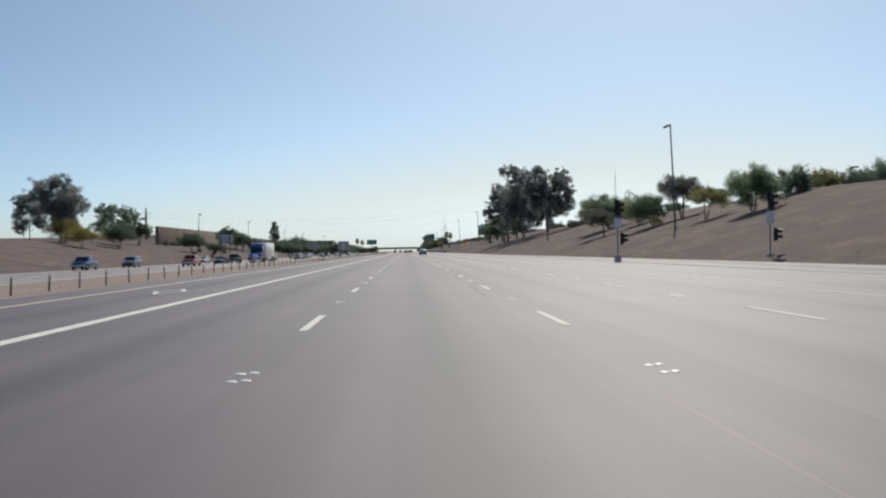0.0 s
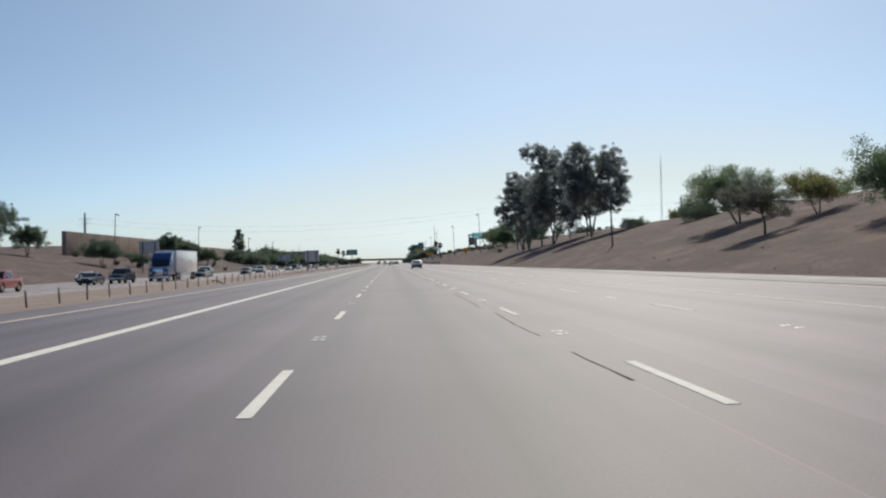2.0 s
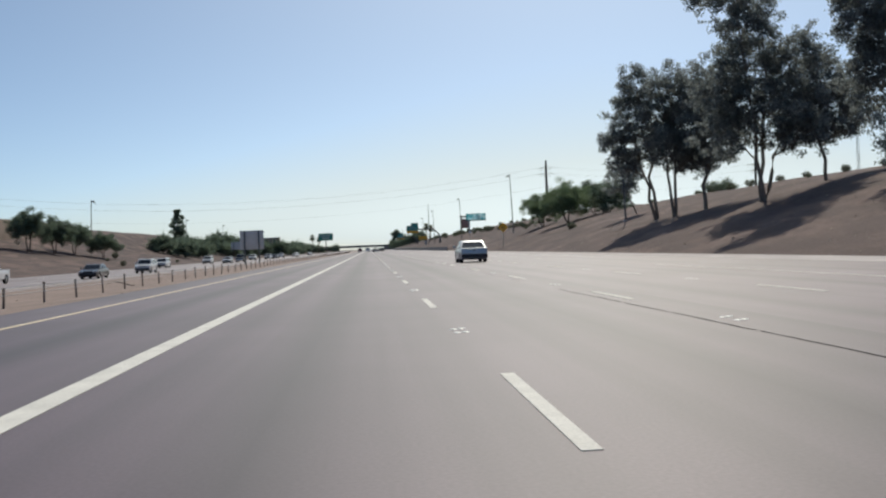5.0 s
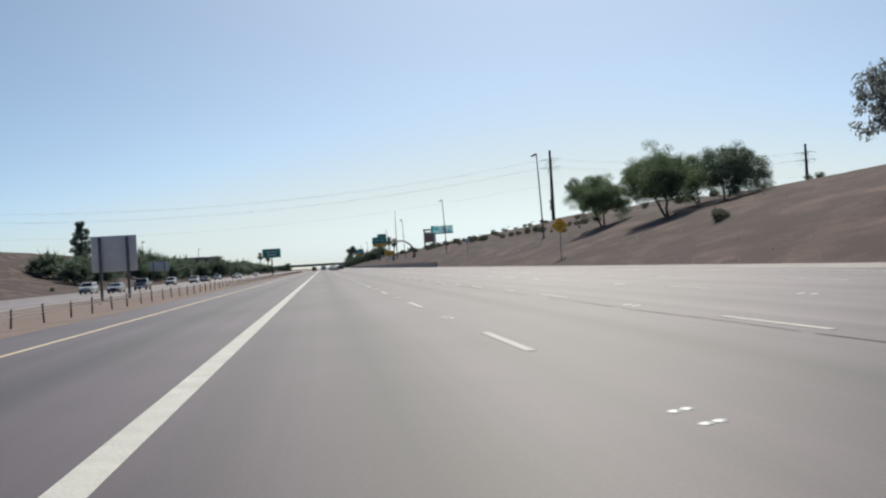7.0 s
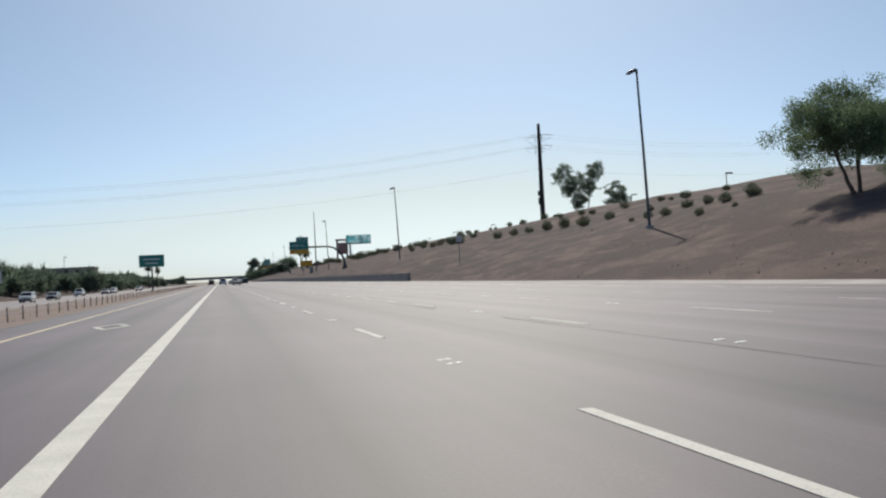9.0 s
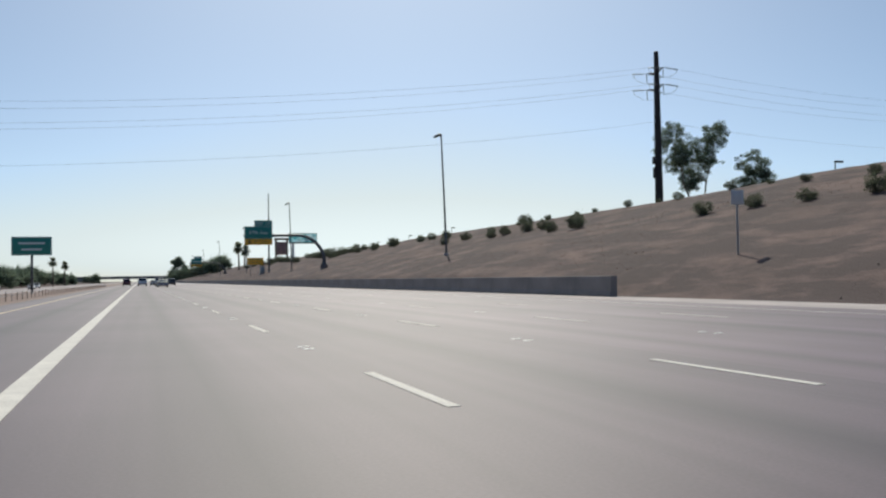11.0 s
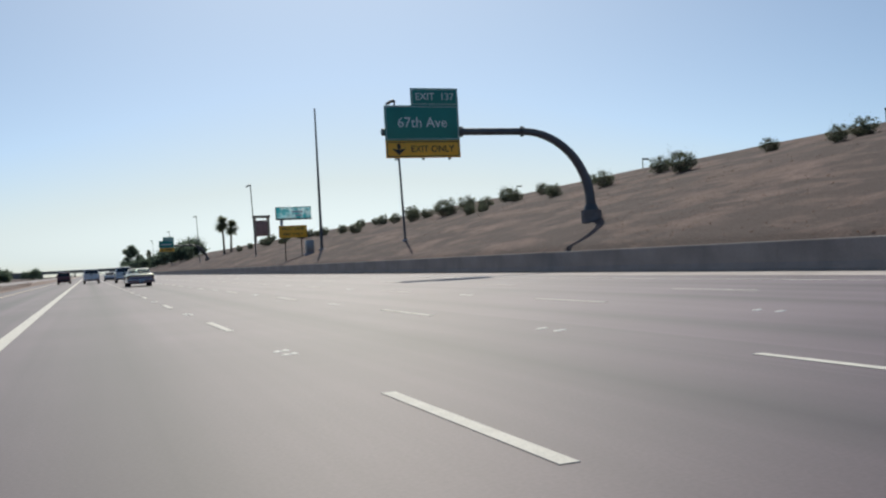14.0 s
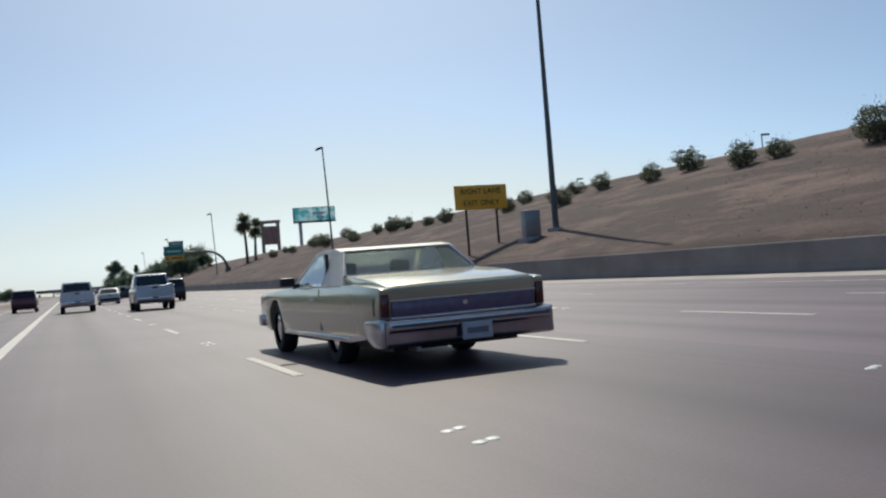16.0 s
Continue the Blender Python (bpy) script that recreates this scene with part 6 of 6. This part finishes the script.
        c = [(s * (ch(zb) - 0.012), -0.55, zb), (s * (ch(zb) - 0.012), yb1 - 0.12, zb), (s * (ch(zt) - 0.012), yr1 - 0.02, zt), (s * (ch(zt) - 0.012), -0.5, zt)]
        part("side_window", slab(bmesh.new(), c if s > 0 else c[::-1], 0.006), GLASS, t, smooth=False).visible_shadow = False
        part("belt_trim", box(bmesh.new(), s * (ch(zb) - 0.01), s * (ch(zb) + 0.025), yb0 + 0.05, yb1 - 0.1, zb + 0.004, zb + 0.028), CHROME, t)
        part("rocker_trim", box(bmesh.new(), s * (W * 0.955), s * (W * 0.955 + 0.03), -1.75, axles[1] - 0.47, 0.305, 0.36, 0.008), CHROME, t)
        b = bmesh.new()
        slab(b, [(s * W * 0.955, ylo + 0.45, 0.37), (s * W * 0.955, -1.76, 0.305), (s * W * 0.955, -1.76, 0.36), (s * W * 0.955, ylo + 0.45, 0.42)][::s], 0.028)
        part("skirt_trim", b, CHROME, t, smooth=False)
        part("door_gap", box(bmesh.new(), s * (W * 0.975), s * (W * 0.992), -0.624, -0.62, 0.4, 0.9), BLACK, t, smooth=False)
        part("side_marker", box(bmesh.new(), s * (W * 0.97), s * (W * 0.97 + 0.02), ylo + 0.14, ylo + 0.2, 0.62, 0.8, 0.004), RED_LENS, t)
        b = bmesh.new()                                  # bumper end that wraps round the corner
        prism(b, [(ylo - 0.1, 0.29), (ylo - 0.1, 0.575), (ylo + 0.42, 0.56), (ylo + 0.5, 0.5), (ylo + 0.46, 0.38), (ylo + 0.2, 0.3)], 0.035, 0.012)
        bmesh.ops.translate(b, vec=(s * (W - 0.025), 0, 0), verts=b.verts)
        part("bumper_end", b, STEEL, t)
        part("door_handle", box(bmesh.new(), s * (W * 0.985), s * (W * 0.985 + 0.04), -0.45, -0.25, 0.77, 0.8, 0.01), CHROME, t)
        mir = part("mirror", box(bmesh.new(), s * (W * 0.97), s * (W * 0.97 + 0.2), 0.62, 0.74, 0.97, 1.09, 0.025), BLACK, t)
        part("mirror_arm", box(bmesh.new(), s * (W * 0.9), s * (W * 0.985), 0.66, 0.71, 0.93, 1.0), BLACK, mir, smooth=False)
        part("tail_light", box(bmesh.new(), s * 0.855, s * 0.945, ylo - 0.016, ylo + 0.12, 0.6, 0.84, 0.012), RED_LENS, t)
        part("fender_cap", box(bmesh.new(), s * 0.835, s * 0.95, ylo - 0.012, ylo + 0.3, 0.854, 0.9, 0.015), GOLD, t)
        part("headlight_cover", box(bmesh.new(), s * 0.45, s * 0.9, yhi - 0.05, yhi + 0.012, 0.62, 0.8, 0.02), GOLD, t)
        for y in axles:
            wheel(t, s * (0.79 if y < 0 else 0.84), y, r, 0.22, CHROME)
    # glass fore and aft
    wa, wc = ch(zb) - 0.09, ch(zt) - 0.07
    part("rear_window", slab(bmesh.new(), [(-wa, -1.36, 1.045), (wa, -1.36, 1.045), (wc, yr0 - 0.01, zt), (-wc, yr0 - 0.01, zt)], 0.006), GLASS, t, smooth=False).visible_shadow = False
    part("windscreen", slab(bmesh.new(), [(wa, yb1, zb), (-wa, yb1, zb), (-wc, yr1, zt), (wc, yr1, zt)], 0.006), GLASS, t, smooth=False).visible_shadow = False
    b = bmesh.new()
    tube(b, [(-wa - 0.02, -1.385, 1.05), (wa + 0.02, -1.385, 1.05)], 0.018, 6)
    tube(b, [(-wc - 0.02, yr0 - 0.03, zt + 0.005), (wc + 0.02, yr0 - 0.03, zt + 0.005)], 0.014, 6)
    for s in (-1, 1):
        tube(b, [(s * (wa + 0.02), -1.38, 1.045), (s * (wc + 0.02), yr0 - 0.03, zt)], 0.014, 6)
    part("window_trim", b, CHROME, t)
    # inside
    part("rear_shelf", box(bmesh.new(), -0.75, 0.75, -1.45, -0.85, 0.86, 0.9), SEAT, t, smooth=False)
    for y, top_z in ((-0.62, 1.0), (0.1, 1.06)):
        part("seat", box(bmesh.new(), -0.72, 0.72, y - 0.1, y + 0.08, 0.5, top_z, 0.05), SEAT, t)
        for s in (-1, 1):
            if y > 0:
                part("headrest", box(bmesh.new(), s * 0.24, s * 0.52, y - 0.07, y + 0.03, 1.06, 1.22, 0.04), SEAT, t)
    part("dashboard", box(bmesh.new(), -0.8, 0.8, 0.65, 1.0, 0.75, 0.96, 0.04), BLACK, t)
    # tail: dark band, chrome frame, bumper, plate
    band = part("tail_band", box(bmesh.new(), -0.83, 0.83, ylo - 0.004, ylo + 0.1, 0.6, 0.755, 0.008), BAND, t, "dark full-width tail panel")
    for z in (0.58, 0.757):
        part("band_trim", box(bmesh.new(), -0.84, 0.84, ylo - 0.016, ylo + 0.08, z, z + 0.018), CHROME, band, smooth=False)
    part("emblem", box(bmesh.new(), -0.025, 0.025, ylo - 0.012, ylo - 0.005, 0.67, 0.71), CHROME, band, smooth=False)

    b = bmesh.new()
    prism(b, [(ylo + 0.04, 0.585), (ylo - 0.13, 0.58), (ylo - 0.185, 0.555), (ylo - 0.19, 0.47), (ylo - 0.15, 0.445), (ylo - 0.13, 0.32), (ylo - 0.08, 0.285), (ylo + 0.2, 0.29), (ylo + 0.2, 0.5)], lambda y, z: W - 0.055 * min(1.0, max(0.0, (ylo - 0.02 - y) / 0.16)), 0.014)
    part("rear_bumper", b, STEEL, t, "wide chrome rear bumper")
    part("bumper_strip", box(bmesh.new(), -0.9, 0.9, ylo - 0.202, ylo - 0.18, 0.495, 0.525, 0.006), POLE, t)
    b = bmesh.new()
    prism(b, [(yhi - 0.1, 0.36), (yhi - 0.1, 0.55), (yhi + 0.12, 0.55), (yhi + 0.17, 0.5), (yhi + 0.17, 0.4), (yhi + 0.12, 0.36)], 0.98, 0.02)
    part("front_bumper", b, STEEL, t)
    part("grille", box(bmesh.new(), -0.3, 0.3, yhi - 0.02, yhi + 0.06, 0.5, 0.9, 0.015), CHROME, t)
    pl = part("number_plate", box(bmesh.new(), -0.15, 0.19, ylo - 0.235, ylo - 0.207, 0.31, 0.49, 0.004), PLATE, t)
    part("plate_bar", box(bmesh.new(), -0.1, 0.14, ylo - 0.243, ylo - 0.2365, 0.37, 0.43), GREYBLUE, pl, smooth=False)
    part("exhaust_pipe", tube(bmesh.new(), [(-0.55, ylo + 0.8, 0.24), (-0.55, ylo + 0.02, 0.24)], 0.03, 8), GALV, t)
    part("aerial", tube(bmesh.new(), [(0.85, 1.2, 0.92), (0.86, 1.15, 1.5)], 0.004, 4), CHROME, t)


gold_coupe(pose(5.21, 550.35, 0, 0, 0, 1.0))
